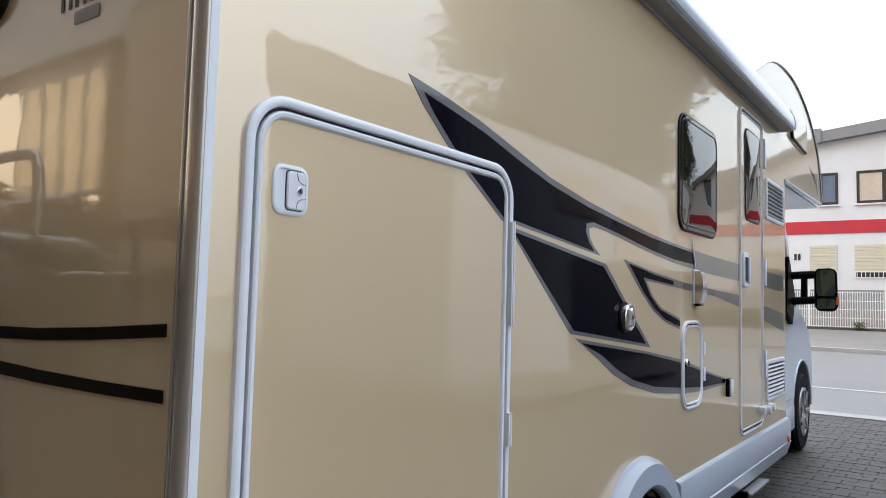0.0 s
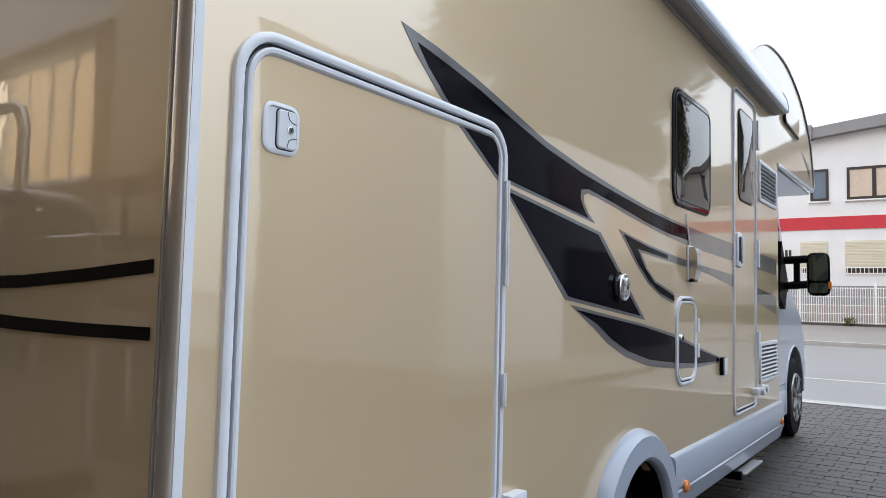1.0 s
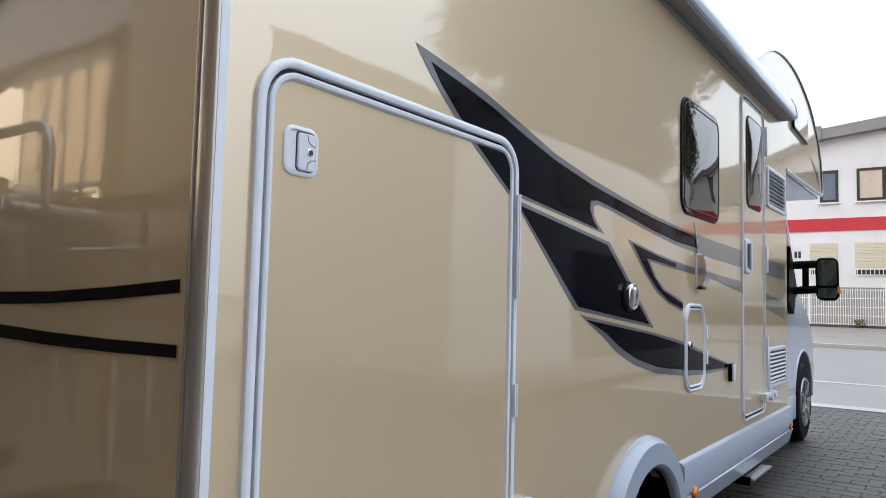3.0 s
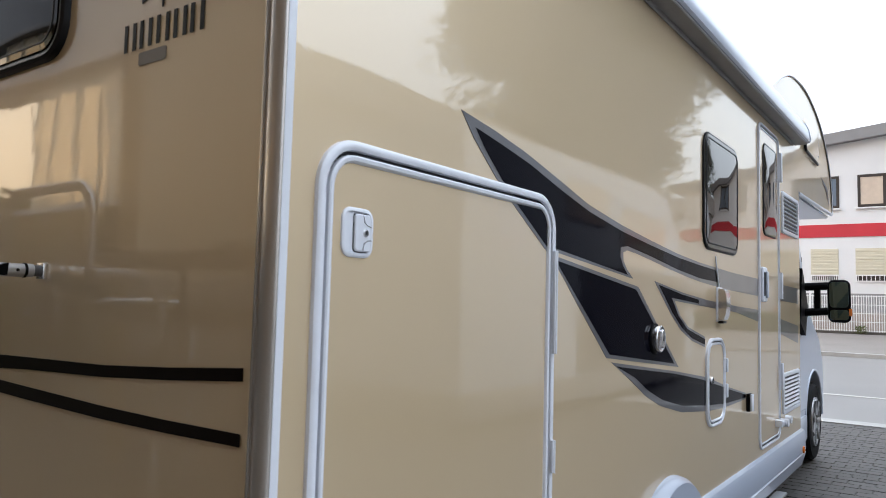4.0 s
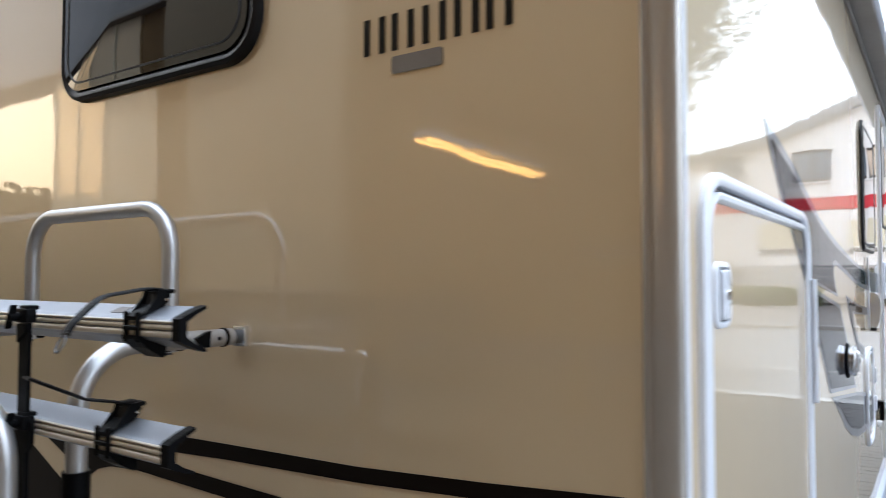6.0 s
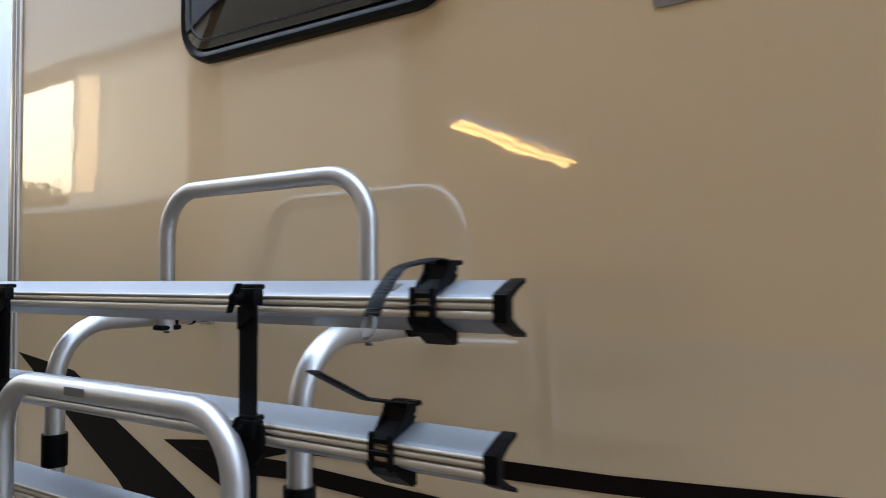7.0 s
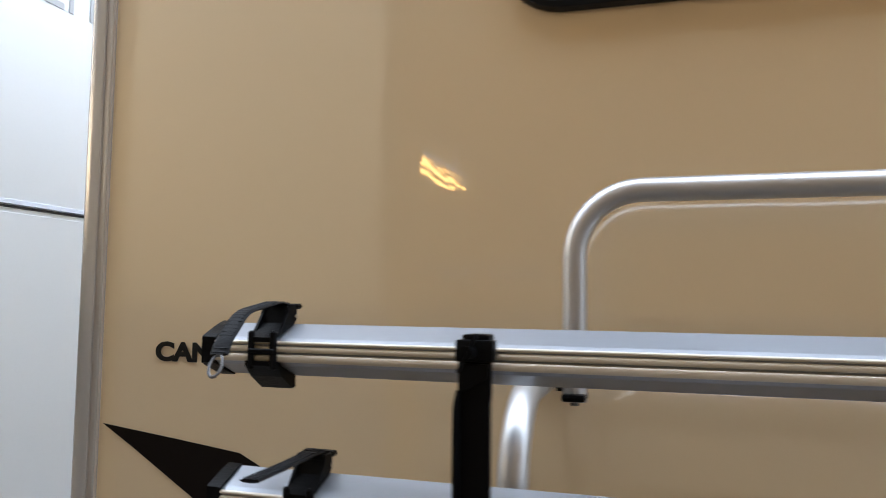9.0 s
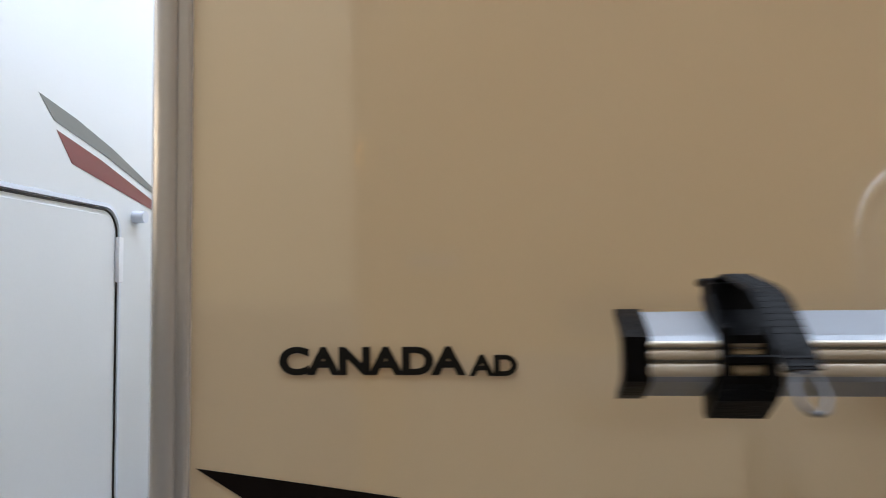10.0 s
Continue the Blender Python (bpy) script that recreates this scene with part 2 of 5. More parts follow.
def sheet(plane, pts, h, thick=0.0012):
    return loft([[plane(u, v, h - thick) for u, v in pts], [plane(u, v, h) for u, v in pts]], True, True)


def prism(pts, axis, a, b):
    """A polygon of pairs, drawn out along an axis from a to b."""
    def at(p, w):
        return {"x": (w, p[0], p[1]), "y": (p[0], w, p[1]), "z": (p[0], p[1], w)}[axis]
    return loft([[at(p, a) for p in pts], [at(p, b) for p in pts]], True, True)


def fillet(pts, r, n=8):
    pts = [Vector(p) for p in pts]
    out = [pts[0]]
    for a, b, c in zip(pts, pts[1:], pts[2:]):
        d1, d2 = (a - b).normalized(), (c - b).normalized()
        ang = d1.angle(d2)
        cut = min(r / math.tan(ang / 2), 0.49 * (a - b).length, 0.49 * (c - b).length) if ang < 3.1 else 0
        rad = cut * math.tan(ang / 2)
        if cut < 1e-4:
            out.append(b)
            continue
        mid = b + (d1 + d2).normalized() * rad / math.sin(ang / 2)
        p, q = b + d1 * cut - mid, b + d2 * cut - mid
        for k in range(n + 1):
            out.append(mid + p.normalized().slerp(q.normalized(), k / n) * rad)
    out.append(pts[-1])
    return out


def tube(pts, r, n=14, flat=1.0, up=None):
    """A tube along points; flat squeezes it to a strap."""
    pts = [Vector(p) for p in pts]
    t0 = (pts[1] - pts[0]).normalized()
    up = Vector(up) if up else Vector((0, 0, 1)) if abs(t0.z) < 0.9 else Vector((0, 1, 0))
    nrm = (up - t0 * up.dot(t0)).normalized()
    loops = []
    for i, p in enumerate(pts):
        t = (pts[min(i + 1, len(pts) - 1)] - pts[max(i - 1, 0)]).normalized()
        nrm = (nrm - t * nrm.dot(t)).normalized()
        bi = t.cross(nrm)
        loops.append([p + nrm * (r * flat * math.cos(2 * math.pi * k / n)) + bi * (r * math.sin(2 * math.pi * k / n)) for k in range(n)])
    return loft(loops, True, True)


def lathe_x(profile, cx, cy, cz, n=40):
    """Profile of (along x, radius), turned round the x axis through the centre."""
    return loft([[(cx + a, cy + r * math.cos(2 * math.pi * k / n), cz + r * math.sin(2 * math.pi * k / n)) for k in range(n)] for a, r in profile])


# ---- ground, street ----
def ground_z(y):
    return 0.0 if y < 9 else min(0.47, 0.022 * (y - 9)) if y < 60 else 0.47


def ground_sheet():
    bm = bmesh.new()
    ys = [-400, -60, -20, -6, 0, 4, 9.0, 12, 16, 20, 24, 28, 30.5, 40, 80, 400]
    xs = [-400, -60, -20, -6, 0, 6, 20, 60, 400]
    rows = [[bm.verts.new((x, y, ground_z(y) - 0.05)) for x in xs] for y in ys]
    for a, b in zip(rows, rows[1:]):
        for i in range(len(xs) - 1):
            bm.faces.new((a[i], a[i + 1], b[i + 1], b[i]))
    return mesh_object("ground", bm, BEDDING)


tagged(ground_sheet(), "dark sandy bedding under pavers and asphalt", "ground", kind="structure")


def strip(name, mat, y0, y1, lift, label, x0=-60, x1=60, kind="structure", category="road", thick=0.045):
    bm = bmesh.new()
    n = 8
    top, low = [], []
    for k in range(n + 1):
        y = y0 + (y1 - y0) * k / n
        z = ground_z(y) + lift
        top.append((bm.verts.new((x0, y, z)), bm.verts.new((x1, y, z))))
        low.append((bm.verts.new((x0, y, z - thick)), bm.verts.new((x1, y, z - thick))))
    for a, b, c, d in zip(top, top[1:], low, low[1:]):
        bm.faces.new((a[0], a[1], b[1], b[0]))
        bm.faces.new((a[0], b[0], d[0], c[0]))
        bm.faces.new((a[1], c[1], d[1], b[1]))
    bm.faces.new((top[0][0], low[0][0], low[0][1], top[0][1]))
    bm.faces.new((top[-1][0], top[-1][1], low[-1][1], low[-1][0]))
    return tagged(mesh_object(name, bm, mat), label, category, kind=kind)


strip("yard_ground", PAVER, 1.4, 9.0, -0.006, "grey concrete ground of the yard", x0=-2.6, x1=7.3, category="ground", thick=0.03)
# both dark aprons lie out of view and hold down the bounced light
strip("yard_apron", YARD_DIM, -30, 1.4, -0.012, "ground behind the motorhomes, made dark to bounce little light", x0=-30, x1=0.5, category="ground", thick=0.03)
strip("rear_apron", YARD_DIM, -30, -1.6, -0.012, "ground before the brown building, made dark to bounce little light", x0=0.5, x1=34, category="ground", thick=0.03)
# unseen pale patch added as a reflector for the lower side wall
strip("side_apron", APRON_BOUNCE, -1.6, 1.4, -0.012, "pale ground added to bounce light onto the motorhome side", x0=0.5, x1=7.3, category="ground", thick=0.03)
# out of view; made pale to throw light up onto the white motorhome
strip("lane_bounce_strip", LANE_BOUNCE, -0.4, 9.0, -0.008, "pale ground added to bounce light up between the motorhomes", x0=-30, x1=-2.6, category="ground", thick=0.03)
strip("road", ASPHALT, 9.3, 19.2, 0.0, "worn grey asphalt street in front of the yard")
strip("road_line", LINE, 11.65, 11.77, 0.006, "faded white painted line on the street", category="road marking", thick=0.004)
strip("kerb", KERB, 19.2, 19.4, 0.10, "grey concrete kerb stones along the street", category="kerb", thick=0.13)
strip("pavement", WALK, 19.4, 29.2, 0.07, "grey asphalt pavement beside the street", category="pavement", thick=0.1)
strip("gutter", KERB, 9.02, 9.28, 0.006, "row of grey gutter stones between yard and street", category="gutter", thick=0.05)

# ---- the far building ----
FY = 31.0


def far_building():
    b = thing("office_building", "white rendered two-storey office building with a red band", "building", (0, FY, 0))
    gz = 0.3
    pts = [(-34, gz), (9.0, gz), (9.0, 6.4), (5.6, 6.95), (1.8, 8.30), (-1.2, 8.06), (-3.6, 7.83), (-34, 7.80)]
    part("wall", prism(pts, "y", FY, FY + 12), RENDER_WHITE, b, smooth=False)
    part("red_band", box(-34.01, 9.01, FY - 0.03, FY + 0.2, 4.22, 4.72), BAND_RED, b, "red painted band between the storeys", smooth=False)
    part("base_wall", box(-34.01, 9.01, FY - 0.03, FY + 0.1, 1.30, 2.02), BASE_GREY, b, "grey base wall", smooth=False)
    part("base_wall", box(-34.02, 9.02, FY - 0.06, FY + 0.1, 0.2, 1.30), BASE_ROSE, b, "rose-grey base wall", smooth=False)
    roof = [(-3.4, 7.84), (-1.2, 8.06), (1.8, 8.30), (5.6, 6.95), (9.3, 6.35), (9.3, 6.65), (5.6, 7.27), (1.8, 8.76), (-1.2, 8.50), (-3.4, 8.26)]
    part("roof", prism(roof, "y", FY - 0.35, FY + 12.3), ROOF_GREY, b, "grey sheet roof edge", smooth=False)
    part("parapet", prism([(-34, 7.76), (-3.402, 7.80), (-3.402, 8.36), (-34, 8.10)], "y", FY - 0.4, FY + 12), ROOF_GREY, b, smooth=False)
    spans = [(-3.52, -2.87, PANE_BLUE), (-2.24, -0.40, PANE_WARM), (0.6, 1.9, PANE_WARM), (3.2, 4.5, PANE_BLUE), (6.4, 7.7, PANE_BLUE),
             (-6.3, -5.0, PANE_BLUE), (-9.5, -8.2, PANE_BLUE), (-12.7, -11.4, PANE_WARM)]
    for x0, x1, pane in spans:
        z0, z1 = 5.36, 6.62
        w = part("window", frame_ring(lambda u, v, h: (u, FY - h, v), x0, x1, z0, z1, 0.01, [(0, -0.02), (0, 0.035), (0.10, 0.035), (0.10, -0.02)]), FRAME_BROWN, b, "dark brown window frame", smooth=False)
        xm = (x0 + x1) / 2
        if x1 - x0 > 1:
            part("mullion", box(xm - 0.07, xm + 0.07, FY - 0.032, FY + 0.01, z0 + 0.1, z1 - 0.1), FRAME_BROWN, w, smooth=False)
            part("pane", box(x0 + 0.1, xm - 0.07, FY - 0.012, FY + 0.01, z0 + 0.1, z1 - 0.1), pane, w, smooth=False)
            part("pane", box(xm + 0.07, x1 - 0.1, FY - 0.012, FY + 0.01, z0 + 0.1, z1 - 0.1), pane, w, smooth=False)
        else:
            part("pane", box(x0 + 0.1, x1 - 0.1, FY - 0.012, FY + 0.01, z0 + 0.1, z1 - 0.1), pane, w, smooth=False)
        part("window_sill", box(x0 - 0.06, x1 + 0.06, FY - 0.09, FY + 0.02, z0 - 0.07, z0 - 0.01, 0.008), RENDER_WHITE, w, smooth=False)
    for x0, x1 in [(-3.9, -2.92), (-2.34, -0.6), (1.0, 2.74), (4.2, 5.9)]:
        s = part("roller_shutter", box(x0, x1, FY - 0.02, FY + 0.05, 2.75, 3.76), SHUTTER, b, "cream closed roller shutter", smooth=False)
        for k in range(9):
            z = 2.80 + k * 0.105
            part("slat", box(x0 + 0.02, x1 - 0.02, FY - 0.034, FY - 0.016, z, z + 0.085, 0.004, 1), SHUTTER, s, smooth=False)
        g = part("grille", box(x0 + 0.04, x1 - 0.04, FY - 0.015, FY + 0.05, 2.52, 2.70), FRAME_BROWN, b, "dark cellar opening behind white bars", smooth=False)
        for k in range(12):
            xx = x0 + 0.08 + k * (x1 - x0 - 0.16) / 11
            part("bar", box(xx - 0.012, xx + 0.012, FY - 0.05, FY - 0.03, 2.48, 2.72), FENCE_WHITE, g, smooth=False)
        part("rail", box(x0, x1, FY - 0.055, FY - 0.028, 2.48, 2.51), FENCE_WHITE, g, smooth=False)
        part("rail", box(x0, x1, FY - 0.055, FY - 0.028, 2.70, 2.74), FENCE_WHITE, g, smooth=False)
    for k in range(2):
        x = -4.46 + k * 0.14
        part("sign_bar", box(x, x + 0.09, FY - 0.02, FY + 0.01, 3.18, 3.44), FRAME_BROWN, b, "small dark plain bar on the wall", smooth=False)
    return b


far_building()


def fence():
    f = thing("wire_fence", "white double-wire mesh fence on a low concrete base", "fence", (0, 29.5, 0.45))
    z0, z1 = 0.60, 1.93
    part("base", box(-30, 9, 29.35, 29.6, 0.36, 0.60, 0.01, 1), PLINTH, f, "dark weathered concrete base", smooth=False)
    x = -8.66
    while x < 6:
        part("post", box(x - 0.035, x + 0.035, 29.46, 29.53, 0.5, 2.12, 0.008, 1), FENCE_WHITE, f, smooth=False)
        wires = []
        for k in range(1, 31):
            xx = x + k * 2.48 / 31
            wires.append(box(xx - 0.011, xx + 0.011, 29.486, 29.502, z0, z1))
        for k in range(5):
            z = z0 + 0.04 + k * (z1 - z0 - 0.08) / 4
            wires.append(box(x, x + 2.48, 29.478, 29.51, z - 0.010, z + 0.010))
        part("mesh_panel", join(*wires), FENCE_WHITE, f, smooth=False)
        x += 2.48
    return f


fence()


def weed(at, seed):
    rng = random.Random(seed)
    bm = bmesh.new()
    for _ in range(140):
        a, r, t = rng.uniform(0, 6.28), rng.uniform(0.02, 0.26), rng.uniform(0.05, 0.4)
        p = Vector((at[0] + r * math.cos(a), at[1] + 0.4 * r * math.sin(a), at[2] + t * (1 - r)))
        d = Vector((math.cos(a), math.sin(a), rng.uniform(0.2, 1.2))).normalized() * rng.uniform(0.05, 0.12)
        s = Vector((-math.sin(a), math.cos(a), 0.2)) * 0.02
        bm.faces.new([bm.verts.new(v) for v in (p - s, p + d, p + s, p - d * 0.4)])
    return tagged(mesh_object("weed", bm, WEED), "green weed growing at the foot of the fence", "plant")


weed((-2.05, 29.25, 0.48), 3)

# ---- hall along the other side of the yard ----
def side_hall():
    b = thing("storage_hall", "long beige storage hall with sectional gates", "building", (7.4, 6.2, 0))
    part("wall", prism([(7.4, 6.4), (16, 14.4), (16, 25.8), (7.4, 25.8)], "z", -0.02, 4.6), HALL_WALL, b, smooth=False)
    part("roof", prism([(7.25, 6.2), (16.2, 14.4), (16.2, 26.0), (7.25, 26.0)], "z", 4.6, 5.25), HALL_WALL, b, "beige roof edge", smooth=False)
    for k in range(4):
        y = 8.0 + k * 3.9
        g = part("gate", box(7.34, 7.45, y, y + 2.7, 0.0, 2.9), HALL_WALL, b, "grey-beige sectional gate", smooth=False)
        for j in range(5):
            part("panel", box(7.32, 7.36, y + 0.05, y + 2.65, 0.05 + j * 0.57, 0.58 + j * 0.57, 0.008, 1), HALL_WALL, g, smooth=False)
    return b


side_hall()


def tree(at, height, spread, seed):
    rng = random.Random(seed)
    x, y, z = at
    t = thing("tree", "tall leafy deciduous tree behind the hall", "tree", at)
    pts = [Vector((x, y, z)), Vector((x + 0.1, y, z + height * 0.25)), Vector((x - 0.1, y + 0.1, z + height * 0.5)), Vector((x, y, z + height * 0.85))]
    loops = []
    for i, p in enumerate(pts):
        r = 0.28 * (1 - 0.28 * i)
        loops.append([p + Vector((r * math.cos(2 * math.pi * k / 10), r * math.sin(2 * math.pi * k / 10), 0)) for k in range(10)])
    bm = loft(loops, True, True)
    ends = []
    for k in range(16):
        a = rng.uniform(0, 6.28)
        h = rng.uniform(0.3, 0.8) * height
        reach = spread * rng.uniform(0.4, 0.75) * (1.15 - h / height)
        e = Vector((x + reach * math.cos(a), y + reach * math.sin(a), z + h + rng.uniform(0.5, 1.8)))
        ends.append(e)
        bm = join(bm, tube([(x, y, z + h * 0.8), ((x + e.x) / 2, (y + e.y) / 2, z + h), e], 0.07, 6))
    part("trunk", bm, BARK, t)
    verts, faces = [], []
    clumps = []
    while len(clumps) < 640:
        d = Vector((rng.uniform(-1, 1), rng.uniform(-1, 1), rng.uniform(-1, 1)))
        lobe = 0.88 + 0.12 * math.sin(3 * math.atan2(d.y, d.x) + 5 * d.z + seed)
        if 0.3 < d.length < lobe:
            clumps.append(Vector((x + d.x * spread, y + d.y * spread, z + height * (0.60 + 0.42 * d.z))))
    for c in clumps:
        size = rng.uniform(0.7, 1.5)
        for _ in range(180):
            d = Vector((rng.gauss(0, 1), rng.gauss(0, 1), rng.gauss(0, 0.8))).normalized() * size * rng.uniform(0.3, 1) ** 0.5
            p = c + d
            u = Vector((rng.gauss(0, 1), rng.gauss(0, 1), rng.gauss(0, 1))).normalized()
            v = u.orthogonal().normalized()
            s = rng.uniform(0.09, 0.2)
            i = len(verts)
            verts += [p - u * s, p - v * s * 0.5, p + u * s, p + v * s * 0.5]
            faces.append((i, i + 1, i + 2, i + 3))
    me = bpy.data.meshes.new("crown")
    me.from_pydata(verts, [], faces)
    me.materials.append(LEAF)
    ob = new("crown", me)
    ob.parent = t
    ob.matrix_parent_inverse = t.matrix_world.inverted()
    tagged(ob, kind="stuff")
    return t


tree((13.35, 29.85, 0.3), 22.0, 6.9, 5)

# ---- behind the camera ----
def rear_building():
    b = thing("brown_sky_blocker", "brown building behind the yard, made tall to block the sky", "building", (0, -10, 0))
    # the brown front shows mirrored; its height is added to darken the rear wall
    part("wall", box(-11.5, 34, -18, -10, -0.02, 24.0), BROWN_RENDER, b, smooth=False)
    part("roof", box(-11.8, 34.3, -18.3, -9.7, 24.0, 24.3), ROOF_GREY, b, smooth=False)
    part("base", box(-11.5, 34, -10.02, -9.97, 0.0, 0.5), PLINTH, b, smooth=False)
    # pale strip made up to draw the dim streak of a mirrored lamp
    part("lamp_streak", box(-4.6, -2.9, -10.05, -9.97, 1.90, 1.96, 0.008, 1), HALL_WALL, b, "pale strip standing in for a faint mirrored lamp", smooth=False)
    # unseen block added to hide the sky behind the cream sheets
    part("side_sky_blocker", box(-15, -12.95, -18, -7.9, -0.02, 24.0), BROWN_RENDER, b, smooth=False)
    return b


rear_building()


def gate_wall():
    g = thing("gate_wall", "beige sheet-clad gate wall with dark lower cladding", "wall", (-3.15, -2.27, 0))
    part("panel", box(-4.05, -2.59, -2.37, -2.17, 0.0, 3.4, 0.006, 1), GATE_PANEL, g, "beige sheet cladding", smooth=False)
    part("plinth", box(-4.05, -2.57, -2.40, -2.14, 0.0, 1.44, 0.006, 1), PLINTH, g, "dark lower cladding", smooth=False)
    part("end_post", box(-2.565, -2.475, -2.47, -2.27, 0.0, 3.39, 0.006, 1), BROWN_RENDER, g, "brown end post", smooth=False)
    part("capping", box(-4.04, -2.465, -2.41, -2.13, 3.4, 3.44, 0.006, 1), ROOF_GREY, g, smooth=False)


gate_wall()


LX = -3.17


def lamp_beam():
    b = thing("steel_beam", "long steel beam that carries tube lamps", "beam", (LX, -7, 3.0))
    part("beam", box(LX - 0.06, LX + 0.06, -10.0, -3.30, 2.98, 3.10, 0.006, 1), BROWN_RENDER, b, smooth=False)
    part("post", box(LX - 0.05, LX + 0.05, -6.75, -6.65, 0.0, 2.98, 0.006, 1), BROWN_RENDER, b, smooth=False)


lamp_beam()


def tube_lamp(x, y, z, half):
    lamp = thing("tube_lamp", "lit warm fluorescent tube lamp hung under a beam", "lamp", (x, y, z))
    part("housing", box(x - 0.08, x + 0.08, y - half - 0.02, y + half + 0.02, z + 0.048, z + 0.10, 0.008, 1), WHITE, lamp)
    for d in (-0.055, 0.055):
        part("tube", tube([(x + d, y - half, z - 0.03), (x + d, y + half, z + 0.03)], 0.016, 10), TUBE_GLOW, lamp, "glowing warm tube")
    for d in (-0.8, 0.8):
        part("hanger", tube([(x, y + d, z + 0.098), (x, y + d, 2.985)], 0.006, 6), CHROME, lamp)
    return lamp


tube_lamp(LX, -4.78, 2.61, 1.03)


def canopy():
    c = thing("canopy", "grey clad canopy with cream translucent sheets under it", "canopy", (-5.5, -2.35, 0))
    part("fascia", box(-12.0, -4.05, -2.75, -2.30, 3.36, 6.4, 0.01, 1), ROOF_GREY, c, "grey clad fascia", smooth=False)
    part("lip", box(-12.0, -4.05, -2.33, -2.25, 3.29, 3.355, 0.01, 1), HALL_WALL, c, smooth=False)
    part("pillar", box(-4.66, -4.00, -2.62, -2.38, 0.0, 3.285, 0.008, 1), BROWN_RENDER, c, "brown rendered pillar", smooth=False)
    for x0, x1 in ((-6.20, -5.82), (-5.82, -5.42), (-5.42, -5.03), (-5.03, -4.67)):
        part("sheet", box(x0 + 0.007, x1 - 0.007, -2.372, -2.366, 2.10, 3.285), CREAM_SHEET, c, "cream translucent sheet", smooth=False)
        part("post", box(x0 - 0.006, x0 + 0.006, -2.39, -2.35, 2.10, 3.285, 0.002, 1), SHUTTER, c, "slim cream post", smooth=False)
        part("lower_post", box(x0 - 0.02, x0 + 0.02, -2.39, -2.35, 0.0, 2.048, 0.002, 1), PLINTH, c, smooth=False)
    part("rail", box(-12.0, -4.67, -2.39, -2.35, 2.05, 2.098, 0.003, 1), RAIL_DARK, c, smooth=False)
    return c


canopy()


def hedge(count, spot, label):
    rng = random.Random(21)
    verts, faces = [], []
    for _ in range(count):
        x, y, z = spot(rng)
        p = Vector((x, y, max(0.05, z)))
        u = Vector((rng.gauss(0, 1), rng.gauss(0, 1), rng.gauss(0, 1))).normalized()
        v = u.orthogonal().normalized()
        s = rng.uniform(0.07, 0.15)
        i = len(verts)
        verts += [p - u * s, p - v * s * 0.6, p + u * s, p + v * s * 0.6]
        faces.append((i, i + 1, i + 2, i + 3))
    me = bpy.data.meshes.new("hedge")
    me.from_pydata(verts, [], faces)
    me.materials.append(WEED)
    return tagged(new("hedge", me), label, "hedge", kind="stuff")


hedge(30000, lambda r: (-11.4 + r.gauss(0, 0.35), r.uniform(-13, 2), r.uniform(0, 2.75) + r.gauss(0, 0.10)), "green leafy hedge beside the yard")
hedge(7000, lambda r: (r.uniform(3.4, 9.0), 28.6 + r.gauss(0, 0.15), 0.45 + r.uniform(0, 0.66) + r.gauss(0, 0.04)), "low green hedge in front of the fence")

# ---- the motorhome ----
W, L, TOP = 2.30, 5.20, 2.80
van = thing("motorhome", "champagne and white overcab motorhome with black swoosh graphics", "motorhome", (-W / 2, 3.0, 0))


def coach_shell():
    arc = [(2.18 - 0.33 * math.cos(radians(a)), 0.17 + 0.33 * math.sin(radians(a))) for a in range(50, 131, 8)]
    part("side_wall", prism([(0.021, 0.42)] + arc + [(L, 0.42), (L, TOP), (0.021, TOP)], "x", -0.035, 0.0), CHAMPAGNE, van, "champagne side wall", smooth=False)
    part("side_wall", box(-W, -W + 0.035, 0.03, L, 0.42, TOP), CHAMPAGNE, van, smooth=False)
    part("rear_wall", box(-W + 0.03, -0.03, 0.0, 0.035, 0.42, TOP), CHAMPAGNE, van, "champagne rear wall", smooth=False)
    part("front_wall", box(-W + 0.035, -0.035, L - 0.04, L - 0.002, 0.42, 2.24), WHITE, van, smooth=False)
    part("roof", box(-W, 0.0, 0.0, 4.3, TOP, TOP + 0.05, 0.02), WHITE, van)
    # black plates added to stop light passing beneath and darken the gap
    for y0, y1 in ((0.06, 1.74), (2.62, L - 0.02)):
        part("underbody", box(-W + 0.06, -0.045, y0, y1, 0.20, 0.415), PLASTIC, van, "black underbody plate, added to block light below the skirt", smooth=False)
    part("floor_pan", box(-W + 0.35, -0.36, 0.05, L, 0.36, 0.42), PLASTIC, van, smooth=False)


coach_shell()


def corner_profile(sign, x0):
    """The upright profile on a rear corner: a grooved rear leaf and a rounded white side leaf."""
    leaf = [(-0.045, -0.001), (-0.044, -0.0065), (-0.041, -0.008), (-0.037, -0.0075), (-0.036, -0.0045), (-0.027, -0.0045), (-0.026, -0.008), (-0.024, -0.009), (-0.010, -0.010), (0.000, -0.009), (0.005, -0.006), (0.009, 0.000), (0.0095, 0.003), (-0.006, 0.003), (-0.045, 0.003)]
    edge = [(-0.0055, 0.0035), (0.0105, 0.0035), (0.0105, 0.020), (0.0080, 0.021), (0.0075, 0.025), (0.003, 0.027), (-0.0055, 0.027)]
    place = lambda pts: [(x0 + sign * a, b) for a, b in pts]
    p = part("corner_profile", prism(place(leaf), "z", 0.42, TOP + 0.02), TRIM_REAR, van, "grooved grey aluminium corner profile")
    part("side_leaf", prism(place(edge), "z", 0.42, TOP + 0.02), TRIM, p, "white rounded profile leaf")


